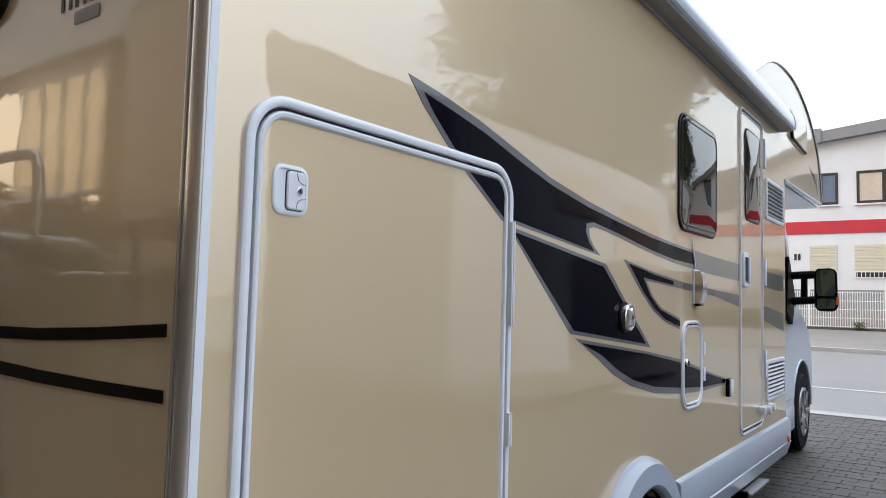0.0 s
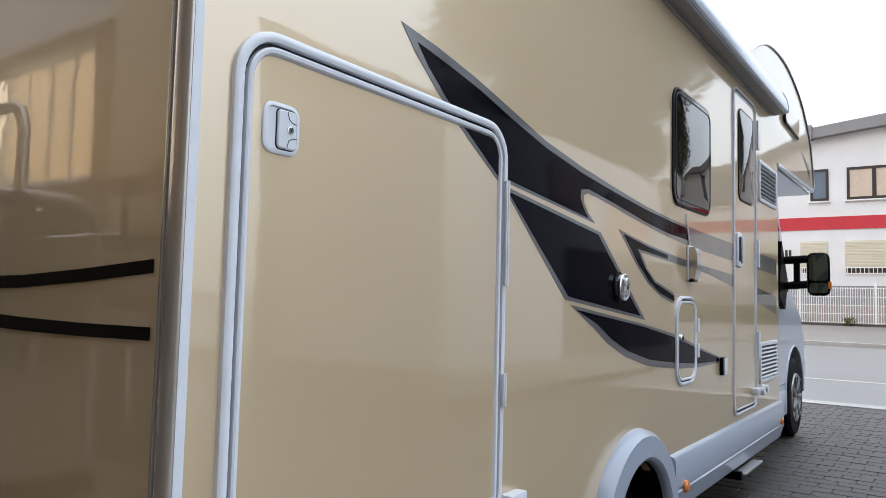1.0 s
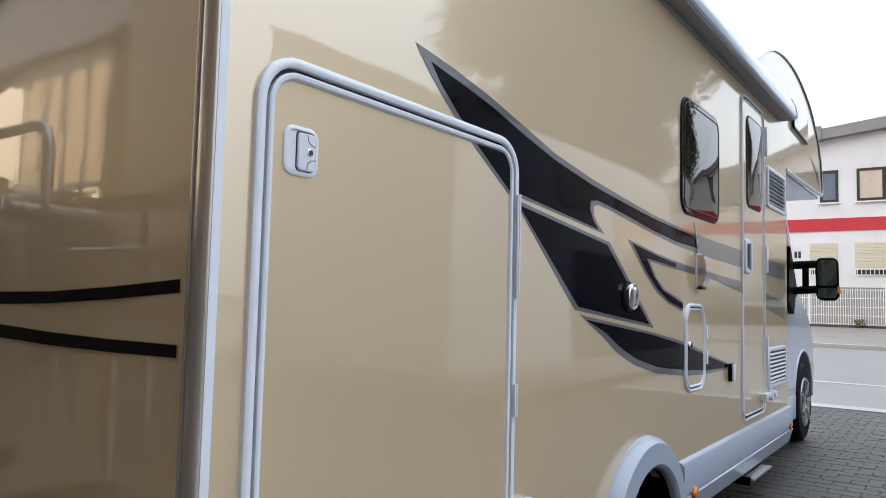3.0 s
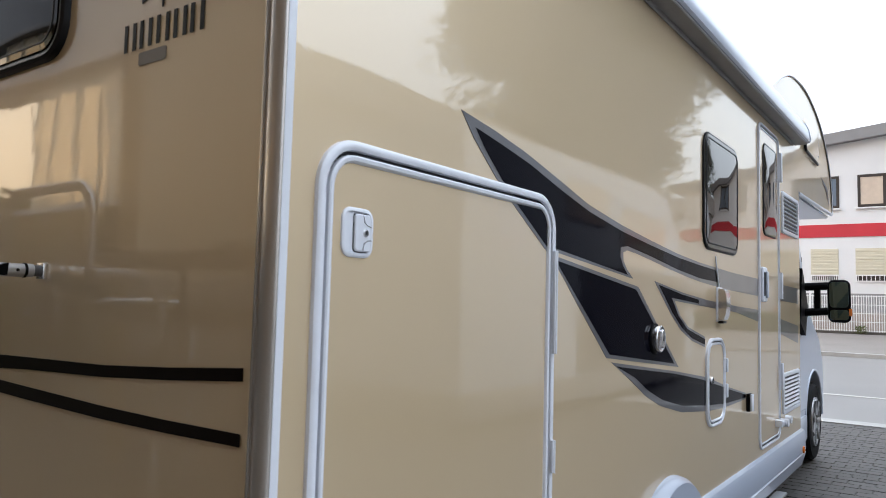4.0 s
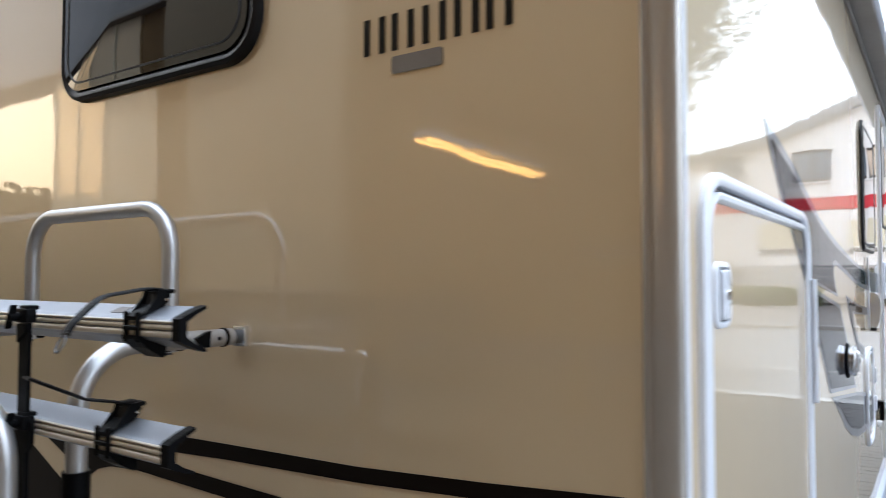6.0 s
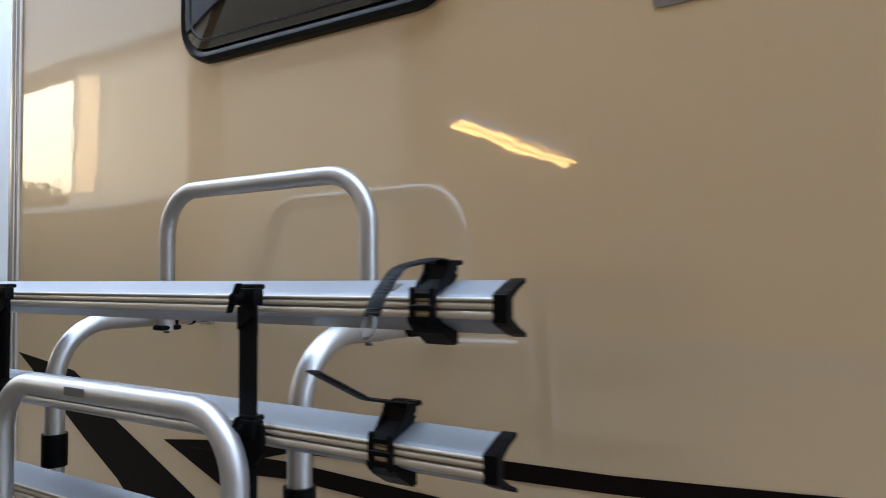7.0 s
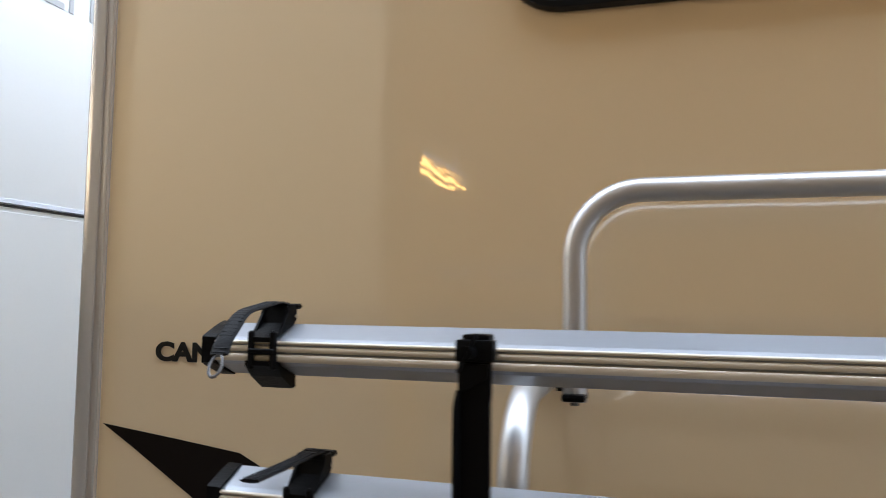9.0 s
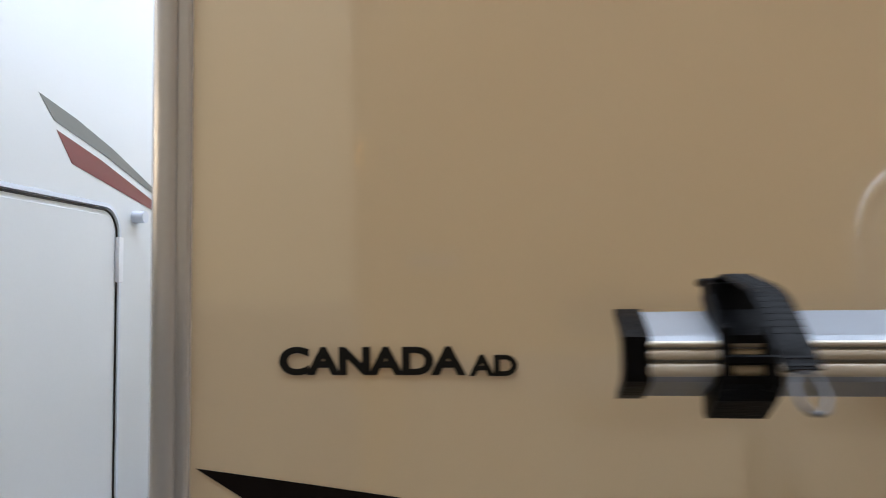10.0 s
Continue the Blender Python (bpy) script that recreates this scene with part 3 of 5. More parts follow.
corner_profile(1, 0.0)
corner_profile(-1, -W)


def alcove():
    pts = [(4.05, 2.76), (4.3, 2.86), (4.65, 3.01), (5.0, 3.10), (5.5, 3.13), (5.95, 3.08), (6.34, 2.97), (6.65, 2.80), (6.84, 2.62), (6.93, 2.42), (6.95, 2.30), (6.90, 2.265), (L, 2.24), (L, 2.5), (4.05, 2.5)]
    curve = []
    run = pts[:12]
    for i in range(11):
        a, b, c, d = (Vector((*run[max(0, min(11, i + k))], 0)) for k in (-1, 0, 1, 2))
        for k in range(4):
            t = k / 4
            v = 0.5 * (2 * b + (c - a) * t + (2 * a - 5 * b + 4 * c - d) * t * t + (3 * b - a - 3 * c + d) * t ** 3)
            curve.append((v.x, v.y))
    pts = curve + pts[11:]
    bm = prism(pts, "x", -W, -0.004)
    p = part("alcove", bm, CHAMPAGNE, van, "champagne overcab alcove")
    inner = curve
    outline = [Vector((-0.002, a, b)) for a, b in inner]
    part("edge_trim", tube([v + Vector((0.004, 0, 0)) for v in outline], 0.007, 10), TRIM, p, "white edge trim")
    part("edge_groove", tube([v + Vector((0.002, -0.012, -0.006)) for v in outline], 0.0018, 6), SEAL, p, "dark groove beside the trim")
    part("under_trim", tube([(-0.004, 6.90, 2.262), (-0.004, L, 2.238)], 0.016, 8), WHITE, p)
    part("underside", box(-W + 0.05, -0.03, L, 6.88, 2.225, 2.245), WHITE, p, "pale grey underside", smooth=False)
    part("alcove_window", loft([[(h, u, v) for u, v in rounded(5.46 + d, 6.18 - d, 2.60 + d, 2.90 - d, 0.07)] for d, h in ((0, -0.004), (0.004, 0.002), (0.02, 0.004))], True, True), CHAMPAGNE, p)
    part("window_seal", tube(fillet([(0.01, 5.45, 2.72), (0.01, 5.45, 2.63), (0.01, 6.05, 2.605)], 0.05), 0.012, 8), SEAL, p, "black lower window seal")
    part("graphic", sheet(side, [(6.30, 2.535), (6.60, 2.44), (6.76, 2.335), (6.68, 2.48)], 0.0), VINYL_GREY, p, "small grey arrow graphic")


alcove()


def awning():
    sec = [(0.0, 2.60), (0.092, 2.592), (0.104, 2.600), (0.108, 2.62), (0.100, 2.68), (0.075, 2.735), (0.03, 2.765), (0.0, 2.77)]
    p = part("awning", prism([(a, b) for a, b in sec], "y", 0.9, 5.04), WHITE, van, "white awning cassette along the roof edge")
    part("lead_rail", box(0.002, 0.088, 0.9, 5.035, 2.578, 2.594, 0.004, 1), RAIL_DARK, p, "dark lead rail")
    part("end_cap", prism([(a * 1.04 + 0.001, 2.60 + (b - 2.60) * 1.04) for a, b in sec], "y", 5.04, 5.065), TRIM, p)
    part("wall_rail", box(0.0, 0.012, 0.9, 4.9, 2.560, 2.585, 0.003, 1), RAIL_DARK, p, "dark gutter rail")


awning()

DOOR = (0.095, 1.100, 0.50, 1.665)


def garage_door():
    y0, y1, z0, z1 = DOOR
    g = part("garage_door", slab(side, y0 + 0.046, y1 - 0.046, z0 + 0.046, z1 - 0.046, 0.056, -0.002, 0.0032), CHAMPAGNE, van, "champagne garage door", smooth=True)
    part("outer_frame", frame_ring(side, y0, y1, z0, z1, 0.105, [(0, 0.0), (0.001, 0.009), (0.006, 0.013), (0.015, 0.014), (0.021, 0.011), (0.0225, 0.001)]), TRIM, g, "white rounded door frame")
    part("seal", frame_ring(side, y0 + 0.0225, y1 - 0.0225, z0 + 0.0225, z1 - 0.0225, 0.083, [(0, 0.001), (0.002, 0.0025), (0.006, 0.0025), (0.0075, 0.001)]), SEAL, g, "black door seal")
    part("inner_frame", frame_ring(side, y0 + 0.030, y1 - 0.030, z0 + 0.030, z1 - 0.030, 0.075, [(0, 0.001), (0.001, 0.009), (0.005, 0.0115), (0.012, 0.0105), (0.0155, 0.007), (0.017, 0.001)]), TRIM, g, "white door leaf edging")
    for a, b in ((1.19, 1.50), (0.84, 0.935)):
        h = part("hinge", box(0.012, 0.022, y1 - 0.022, y1 - 0.004, a, b, 0.003), TRIM, g)
        part("knuckle", tube([(0.021, y1 - 0.013, a), (0.021, y1 - 0.013, b)], 0.005, 8), TRIM, h)
    # lock plate, grip and key barrel
    lk = part("lock", frame_ring(side, 0.167, 0.263, 1.424, 1.528, 0.026, [(0, 0.002), (0.001, 0.0065), (0.004, 0.0085), (0.009, 0.0085), (0.0105, 0.0045)]), TRIM, g, "white recessed lock plate")
    part("recess", slab(side, 0.1775, 0.2525, 1.4345, 1.5175, 0.012, 0.0, 0.0052, 0.001), TRIM, lk)
    part("groove", slab(side, 0.2005, 0.2525, 1.4350, 1.5170, 0.010, 0.005, 0.0060, 0.0005), SEAL, lk)
    part("grip", slab(side, 0.2030, 0.2530, 1.4370, 1.5150, 0.009, 0.0, 0.0105, 0.0025), TRIM, lk)
    for s in (1, -1):
        part("groove", tube([(0.0104, 0.227, 1.476 + s * 0.036), (0.0106, 0.231, 1.476 + s * 0.022), (0.0106, 0.240, 1.476 + s * 0.016), (0.0104, 0.252, 1.476 + s * 0.014)], 0.0009, 6), SEAL, lk)
    ring = part("key_ring", lathe_x([(0, 0.0085), (0.003, 0.0080), (0.0035, 0.0062), (0.001, 0.0058), (0.001, 0.0001)], 0.0098, 0.2345, 1.476, 20), CHROME, lk, "metal key barrel ring")
    part("key_barrel", lathe_x([(0, 0.0052), (0.003, 0.0050), (0.0032, 0.0001)], 0.0101, 0.2345, 1.476, 16), STEEL, ring, "dark metal key barrel")
    part("keyhole", box(0.0131, 0.0137, 0.2335, 0.2357, 1.4735, 1.4785), PLASTIC, ring)
    c = part("catch", box(0.0, 0.04, 1.105, 1.20, 0.53, 0.585, 0.008), TRIM, van, "white door catch")
    part("buffer", tube([(0.03, 1.15, 0.556), (0.055, 1.15, 0.556)], 0.012, 10), TRIM, c)


garage_door()


def graphics():
    up = [(0.588, 1.822), (0.75, 1.802), (0.927, 1.772), (1.14, 1.725), (1.353, 1.676), (1.64, 1.636), (1.947, 1.604), (2.30, 1.572), (2.62, 1.553), (2.62, 1.462), (2.45, 1.475), (2.2, 1.498), (1.95, 1.525), (1.80, 1.54), (1.70, 1.546), (1.662, 1.535), (1.667, 1.505), (1.70, 1.475), (1.765, 1.442), (1.05, 1.505), (0.90, 1.600), (0.762, 1.674), (0.65, 1.76)]
    part("graphic", sheet(side, up, 0.0014), VINYL_GREY, van, "grey vinyl swoosh border")
    dark = [(0.655, 1.790), (0.80, 1.768), (0.95, 1.742), (1.15, 1.695), (1.36, 1.652), (1.65, 1.612), (1.95, 1.584), (2.3, 1.556), (2.62, 1.540), (2.88, 1.530), (2.96, 1.470), (2.62, 1.478), (2.3, 1.502), (1.95, 1.540), (1.70, 1.562), (1.636, 1.552), (1.632, 1.520), (1.66, 1.485), (1.705, 1.455), (1.085, 1.513), (0.93, 1.602), (0.79, 1.676), (0.70, 1.745)]
    part("graphic", sheet(side, dark, 0.0026), VINYL, van, "black vinyl swoosh")
    tail = [(2.62, 1.553), (3.2, 1.533), (3.8, 1.523), (5.12, 1.500), (5.12, 1.385), (3.75, 1.42), (3.1, 1.438), (2.62, 1.462)]
    part("graphic", sheet(side, tail, 0.0014), VINYL_PALE, van, "pale grey vinyl tail")
    on_door = [(0.844, 1.617), (1.03, 1.617), (1.049, 1.611), (1.053, 1.598), (1.053, 1.497)]
    part("graphic", sheet(side, on_door, 0.0046), VINYL_GREY, van)
    part("graphic", sheet(side, [(0.870, 1.617), (1.028, 1.617), (1.048, 1.611), (1.053, 1.598), (1.053, 1.510)], 0.0056), VINYL, van)
    low = [(1.085, 1.490), (1.818, 1.413), (2.305, 1.078), (1.518, 1.155)]
    part("graphic", sheet(side, low, 0.0014), VINYL_GREY, van)
    part("graphic", sheet(side, [(1.118, 1.474), (1.792, 1.402), (2.245, 1.096), (1.543, 1.166)], 0.0026), VINYL, van, "black vinyl swoosh")
    third = [(1.56, 1.138), (2.27, 1.062), (2.70, 1.008), (3.1, 0.93), (3.50, 0.862), (3.50, 0.828), (3.1, 0.826), (2.73, 0.842), (2.35, 0.878), (2.08, 0.932), (1.90, 0.99), (1.76, 1.055)]
    part("graphic", sheet(side, third, 0.0014), VINYL_GREY, van)
    part("graphic", sheet(side, [(1.61, 1.120), (2.26, 1.052), (2.66, 0.998), (3.06, 0.925), (3.50, 0.853), (3.50, 0.837), (3.1, 0.845), (2.73, 0.870), (2.36, 0.905), (2.10, 0.955), (1.93, 1.008), (1.79, 1.068)], 0.0026), VINYL, van)
    hook = [(2.00, 1.442), (2.35, 1.405), (2.75, 1.376), (3.3, 1.352), (3.3, 1.318), (2.75, 1.342), (2.25, 1.366), (2.33, 1.30), (2.44, 1.25), (2.70, 1.200), (2.70, 1.150), (2.5, 1.186), (2.34, 1.236), (2.2, 1.31)]
    part("graphic", sheet(side, hook, 0.0014), VINYL_GREY, van)
    part("graphic", sheet(side, [(2.05, 1.428), (2.35, 1.395), (2.6, 1.376), (2.6, 1.358), (2.21, 1.378), (2.30, 1.302), (2.42, 1.243), (2.70, 1.188), (2.70, 1.162), (2.5, 1.197), (2.35, 1.247), (2.22, 1.315)], 0.0026), VINYL, van)
    tail2 = [(3.3, 1.352), (3.8, 1.335), (5.12, 1.22), (5.12, 1.09), (3.8, 1.265), (3.3, 1.318)]
    part("graphic", sheet(side, tail2, 0.0014), VINYL_PALE, van)


graphics()


def dome(plane, u0, u1, v0, v1, r, h0, h1, bulge):
    """A bowed pane: a straight rim from h0 to h1, then a shallow dome."""
    um, vm = (u0 + u1) / 2, (v0 + v1) / 2
    rim = rounded(u0, u1, v0, v1, r)
    loops = [[plane(u, v, h0) for u, v in rim], [plane(u, v, h1 - 0.003) for u, v in rim]]
    for k in range(9):
        f = (1, 0.985, 0.93, 0.82, 0.68, 0.52, 0.36, 0.2, 0.05)[k]
        h = h1 + bulge * (1 - f * f)
        loops.append([plane(um + (u - um) * f, vm + (v - vm) * f, h) for u, v in rim])
    return loft(loops, True, True)


def coach_window(y0, y1, z0, z1, name):
    w = part(name, dome(side, y0 + 0.011, y1 - 0.011, z0 + 0.011, z1 - 0.011, 0.080, 0.0, 0.011, 0.006), GLASS, van, "smoked acrylic hinged window")
    part("window_frame", frame_ring(side, y0, y1, z0, z1, 0.090, [(0, 0), (0.002, 0.008), (0.005, 0.010), (0.010, 0.010), (0.014, 0.006)]), SEAL, w, "black rubber window frame")
    part("inner_seal", frame_ring(side, y0 + 0.028, y1 - 0.028, z0 + 0.028, z1 - 0.028, 0.05, [(0, 0.012), (0.002, 0.0138), (0.006, 0.0145), (0.008, 0.0130)]), SEAL, w, "black inner seal line")
    return w


coach_window(2.66, 3.315, 1.625, 2.212, "side_window")


def entry_door():
    y0, y1, z0, z1 = 3.82, 4.43, 0.485, 2.51
    d = part("entry_door", slab(side, y0 + 0.03, y1 - 0.03, z0 + 0.03, z1 - 0.03, 0.05, -0.002, 0.0032), CHAMPAGNE, van, "champagne entry door")
    part("door_frame", frame_ring(side, y0, y1, z0, z1, 0.08, [(0, 0), (0.002, 0.010), (0.010, 0.012), (0.014, 0.009), (0.015, 0.001)]), TRIM, d)
    part("seal", frame_ring(side, y0 + 0.015, y1 - 0.015, z0 + 0.015, z1 - 0.015, 0.066, [(0, 0.001), (0.004, 0.004), (0.014, 0.004), (0.016, 0.001)]), SEAL, d)
    part("inner_frame", frame_ring(side, y0 + 0.031, y1 - 0.031, z0 + 0.031, z1 - 0.031, 0.05, [(0, 0.001), (0.001, 0.008), (0.006, 0.008), (0.009, 0.002)]), TRIM, d)
    w = part("door_window", dome(side, 3.956, 4.334, 1.817, 2.386, 0.056, 0.0, 0.010, 0.009), GLASS, d, "smoked door window")
    part("window_frame", frame_ring(side, 3.945, 4.345, 1.805, 2.398, 0.065, [(0, 0), (0.002, 0.008), (0.005, 0.010), (0.010, 0.010), (0.013, 0.006)]), SEAL, w)
    h = part("door_handle", slab(side, 3.865, 3.985, 1.385, 1.60, 0.02, 0.0, 0.022, 0.006), TRIM, d, "pale grey door handle plate")
    part("recess", slab(side, 3.885, 3.93, 1.42, 1.57, 0.012, 0.0, 0.0235, 0.001), SEAL, h)
    part("grip", slab(side, 3.93, 3.965, 1.41, 1.575, 0.01, 0.0, 0.036, 0.005), WHITE, h)
    for a, b in ((2.21, 2.41), (1.41, 1.59), (0.80, 0.98)):
        part("hinge", box(0.008, 0.024, y1 - 0.005, y1 + 0.035, a, b, 0.004), TRIM, d)
    s = part("door_stop", box(0.0, 0.05, 4.27, 4.35, 0.575, 0.62, 0.01), TRIM, d, "white door stay")
    part("buffer", tube([(0.02, 4.36, 0.598), (0.07, 4.36, 0.598)], 0.026, 12), TRIM, s)
    part("buffer", tube([(0.02, 4.52, 0.60), (0.06, 4.52, 0.60)], 0.026, 12), TRIM, s)


entry_door()


def vent(z0, z1):
    y0, y1 = 4.52, 5.11
    v = part("vent_grille", frame_ring(side, y0, y1, z0, z1, 0.025, [(0, 0), (0.002, 0.012), (0.012, 0.016), (0.026, 0.014), (0.030, 0.002)]), TRIM, van, "white ventilation grille")
    part("backing", slab(side, y0 + 0.028, y1 - 0.028, z0 + 0.028, z1 - 0.028, 0.01, 0.0, 0.004, 0.001), SEAL, v)
    n = 8
    for k in range(n):
        z = z0 + 0.036 + k * (z1 - z0 - 0.062) / n
        bm = prism([(0.004, z), (0.016, z), (0.018, z + 0.003), (0.008, z + 0.011), (0.004, z + 0.011)], "y", y0 + 0.03, y1 - 0.03)
        part("slat", bm, TRIM, v)


vent(1.872, 2.165)
vent(0.625, 0.905)


def fittings():
    # filler cap
    c = part("filler_cap", lathe_x([(0, 0.062), (0.005, 0.062), (0.008, 0.057), (0.006, 0.052)], 0.001, 2.0, 1.21, 28), PLASTIC, van, "black filler socket with metal cap")
    part("neck", lathe_x([(0, 0.050), (0.018, 0.050)], 0.002, 2.0, 1.21, 28), CHROME, c)
    part("cap", lathe_x([(0, 0.050), (0.001, 0.054), (0.008, 0.054), (0.011, 0.050), (0.009, 0.040), (0.006, 0.036), (0.006, 0.0001)], 0.020, 2.0, 1.21, 28), CHROME, c, "bright metal twist cap")
    g = part("grip", slab(side, 1.984, 2.016, 1.172, 1.248, 0.015, 0.02, 0.040, 0.004), CHROME, c)
    part("barrel", lathe_x([(0, 0.010), (0.004, 0.010), (0.004, 0.0001)], 0.038, 2.0, 1.212, 14), STEEL, g, "dark key barrel")
    # service hatch
    h = part("service_hatch", slab(side, 2.745, 3.012, 0.79, 1.155, 0.06, 0.0, 0.006), CHAMPAGNE, van, "champagne service hatch crossed by the black swoosh")
    part("outer_frame", frame_ring(side, 2.712, 3.045, 0.755, 1.190, 0.10, [(0, 0), (0.002, 0.010), (0.009, 0.013), (0.016, 0.010), (0.017, 0.002)]), TRIM, h)
    part("seal", frame_ring(side, 2.729, 3.028, 0.772, 1.173, 0.083, [(0, 0.002), (0.002, 0.005), (0.006, 0.002)]), SEAL, h)
    part("inner_frame", frame_ring(side, 2.735, 3.022, 0.778, 1.167, 0.077, [(0, 0.002), (0.002, 0.011), (0.009, 0.011), (0.013, 0.004)]), TRIM, h)
    part("graphic", sheet(side, [(2.749, 0.999), (3.008, 0.948), (3.008, 0.830), (2.749, 0.841)], 0.0072), VINYL_GREY, h, "grey vinyl swoosh border")
    part("graphic", sheet(side, [(2.749, 0.982), (3.008, 0.935), (3.008, 0.851), (2.749, 0.869)], 0.0084), VINYL, h, "black vinyl swoosh")
    lk = part("lock", lathe_x([(0, 0.020), (0.008, 0.020), (0.012, 0.015)], 0.006, 2.785, 0.985, 18), CHROME, h)
    part("key_barrel", lathe_x([(0, 0.013), (0.010, 0.012), (0.010, 0.0001)], 0.006, 2.785, 0.985, 16), PLASTIC, lk)
    for z in (0.88, 1.01):
        part("hinge", box(0.004, 0.020, 3.035, 3.062, z, z + 0.07, 0.004), TRIM, h)
    # awning light with its cable above
    p = part("outside_lamp", box(0.0, 0.010, 2.895, 2.985, 1.270, 1.445, 0.003), TRIM, van, "white outside lamp on a flat bracket")
    hood = [(0.010, 1.438), (0.030, 1.437), (0.042, 1.428), (0.050, 1.400), (0.052, 1.350), (0.046, 1.305), (0.036, 1.280), (0.010, 1.276)]
    part("hood", prism(hood, "y", 2.902, 2.978), CHROME, p, "bowed silver lamp hood")
    part("lens", box(0.008, 0.034, 2.906, 2.974, 1.262, 1.2755, 0.003), SEAL, p, "dark lower lens")
    part("cable", tube([(0.006, 2.93, 1.445), (0.006, 2.90, 1.52), (0.006, 2.87, 1.60)], 0.004, 6), TRIM, p)
    # socket
    s = part("power_socket", box(0.0, 0.02, 3.515, 3.575, 0.755, 0.855, 0.004), PLASTIC, van, "dark power socket box")
    part("cover", box(0.02, 0.03, 3.52, 3.575, 0.757, 0.853, 0.004), TRIM, s)


fittings()


def skirt():
    sec = [(0.0, 0.45), (0.022, 0.44), (0.030, 0.425), (0.032, 0.30), (0.026, 0.295), (0.026, 0.285), (0.034, 0.28), (0.004, 0.18), (-0.03, 0.17), (-0.03, 0.45)]
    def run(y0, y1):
        return part("skirt", prism(sec, "y", y0, y1), SKIRT_SHADED, van, "white side skirt with its low shade in the colour")
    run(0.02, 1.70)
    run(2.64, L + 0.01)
    part("skirt", prism([(-W - a, b) for a, b in sec], "y", 0.02, L), WHITE, van)
    part("rear_bumper", box(-W + 0.02, -0.02, -0.05, 0.03, 0.30, 0.52, 0.03), WHITE, van, "white rear bumper")
    # flared wheel arch: lofted half ring
    n, cy, cz = 26, 2.18, 0.17
    loops = []
    for k in range(n + 1):
        a = math.pi * k / n
        c, s = math.cos(a), math.sin(a)
        row = []
        for r, h, t in ((0.462, 0.0, 0), (0.456, 0.030, 0), (0.436, 0.054, 0), (0.352, 0.060, 0), (0.338, 0.050, 0), (0.332, 0.036, 0), (0.331, 0.020, 0)):
            row.append((h, cy - r * c, cz + r * s))
        loops.append(row)
    bm = bmesh.new()
    rows = [[bm.verts.new(p) for p in row] for row in loops]
    for a, b in zip(rows, rows[1:]):
        for i in range(len(a) - 1):
            bm.faces.new((a[i], a[i + 1], b[i + 1], b[i]))
    part("wheel_arch", bm, SKIRT_SHADED, van, "white flared wheel arch with its shade in the colour")
    tunnel = bmesh.new()
    rows = [[tunnel.verts.new((h, cy - 0.3305 * math.cos(math.pi * k / n), cz + 0.3305 * math.sin(math.pi * k / n))) for h in (0.021, -0.34)] for k in range(n + 1)]
    for a, b in zip(rows, rows[1:]):
        tunnel.faces.new((a[0], a[1], b[1], b[0]))
    part("arch_tunnel", tunnel, PLASTIC, van, "black inner wheel arch")
    part("arch_liner", sheet(side, [(cy - 0.33 * math.cos(math.pi * k / 20), cz + 0.33 * math.sin(math.pi * k / 20)) for k in range(21)], -0.335), PLASTIC, van)
    lamp = part("marker_lamp", lathe_x([(0, 0.030), (0.010, 0.029), (0.018, 0.020), (0.020, 0.0001)], 0.032, 2.77, 0.292, 18), AMBER, van, "amber side marker lamp")
    part("marker_lamp", lathe_x([(0, 0.026), (0.010, 0.025), (0.016, 0.0001)], 0.032, 5.10, 0.31, 16), AMBER, van)
    part("step", box(0.0, 0.065, 3.84, 4.32, 0.146, 0.160, 0.004), ALU, van, "folded aluminium entry step")
    part("step_bracket", box(-0.06, 0.05, 3.80, 3.838, 0.125, 0.175, 0.006), PLASTIC, van, "black step bracket")


skirt()


def wheel(y, x, parent, trim=ALU):
    w = part("wheel", lathe_x([(-0.21, 0.22), (-0.215, 0.31), (-0.19, 0.338), (-0.03, 0.340), (-0.004, 0.318), (0.0, 0.27), (-0.006, 0.225), (-0.02, 0.215)], x, y, 0.342, 44), TYRE, parent, "black road tyre")
    cap = part("wheel_trim", lathe_x([(-0.02, 0.218), (0.002, 0.214), (0.004, 0.196), (-0.03, 0.17), (-0.035, 0.10), (-0.01, 0.075), (-0.004, 0.06), (-0.004, 0.0001)], x, y, 0.342, 36), trim, w, "silver wheel trim")
    for k in range(7):
        a = 2 * math.pi * k / 7
        c, s = math.cos(a), math.sin(a)
        bm = tube([(x - 0.004, y + 0.06 * c, 0.342 + 0.06 * s), (x + 0.004, y + 0.13 * c, 0.342 + 0.13 * s), (x + 0.006, y + 0.20 * c, 0.342 + 0.20 * s)], 0.024, 8, flat=0.4, up=(1, 0, 0))
        part("spoke", bm, trim, cap)
    return w


wheel(2.2, -0.12, van, STEEL)
wheel(6.45, -0.085, van)


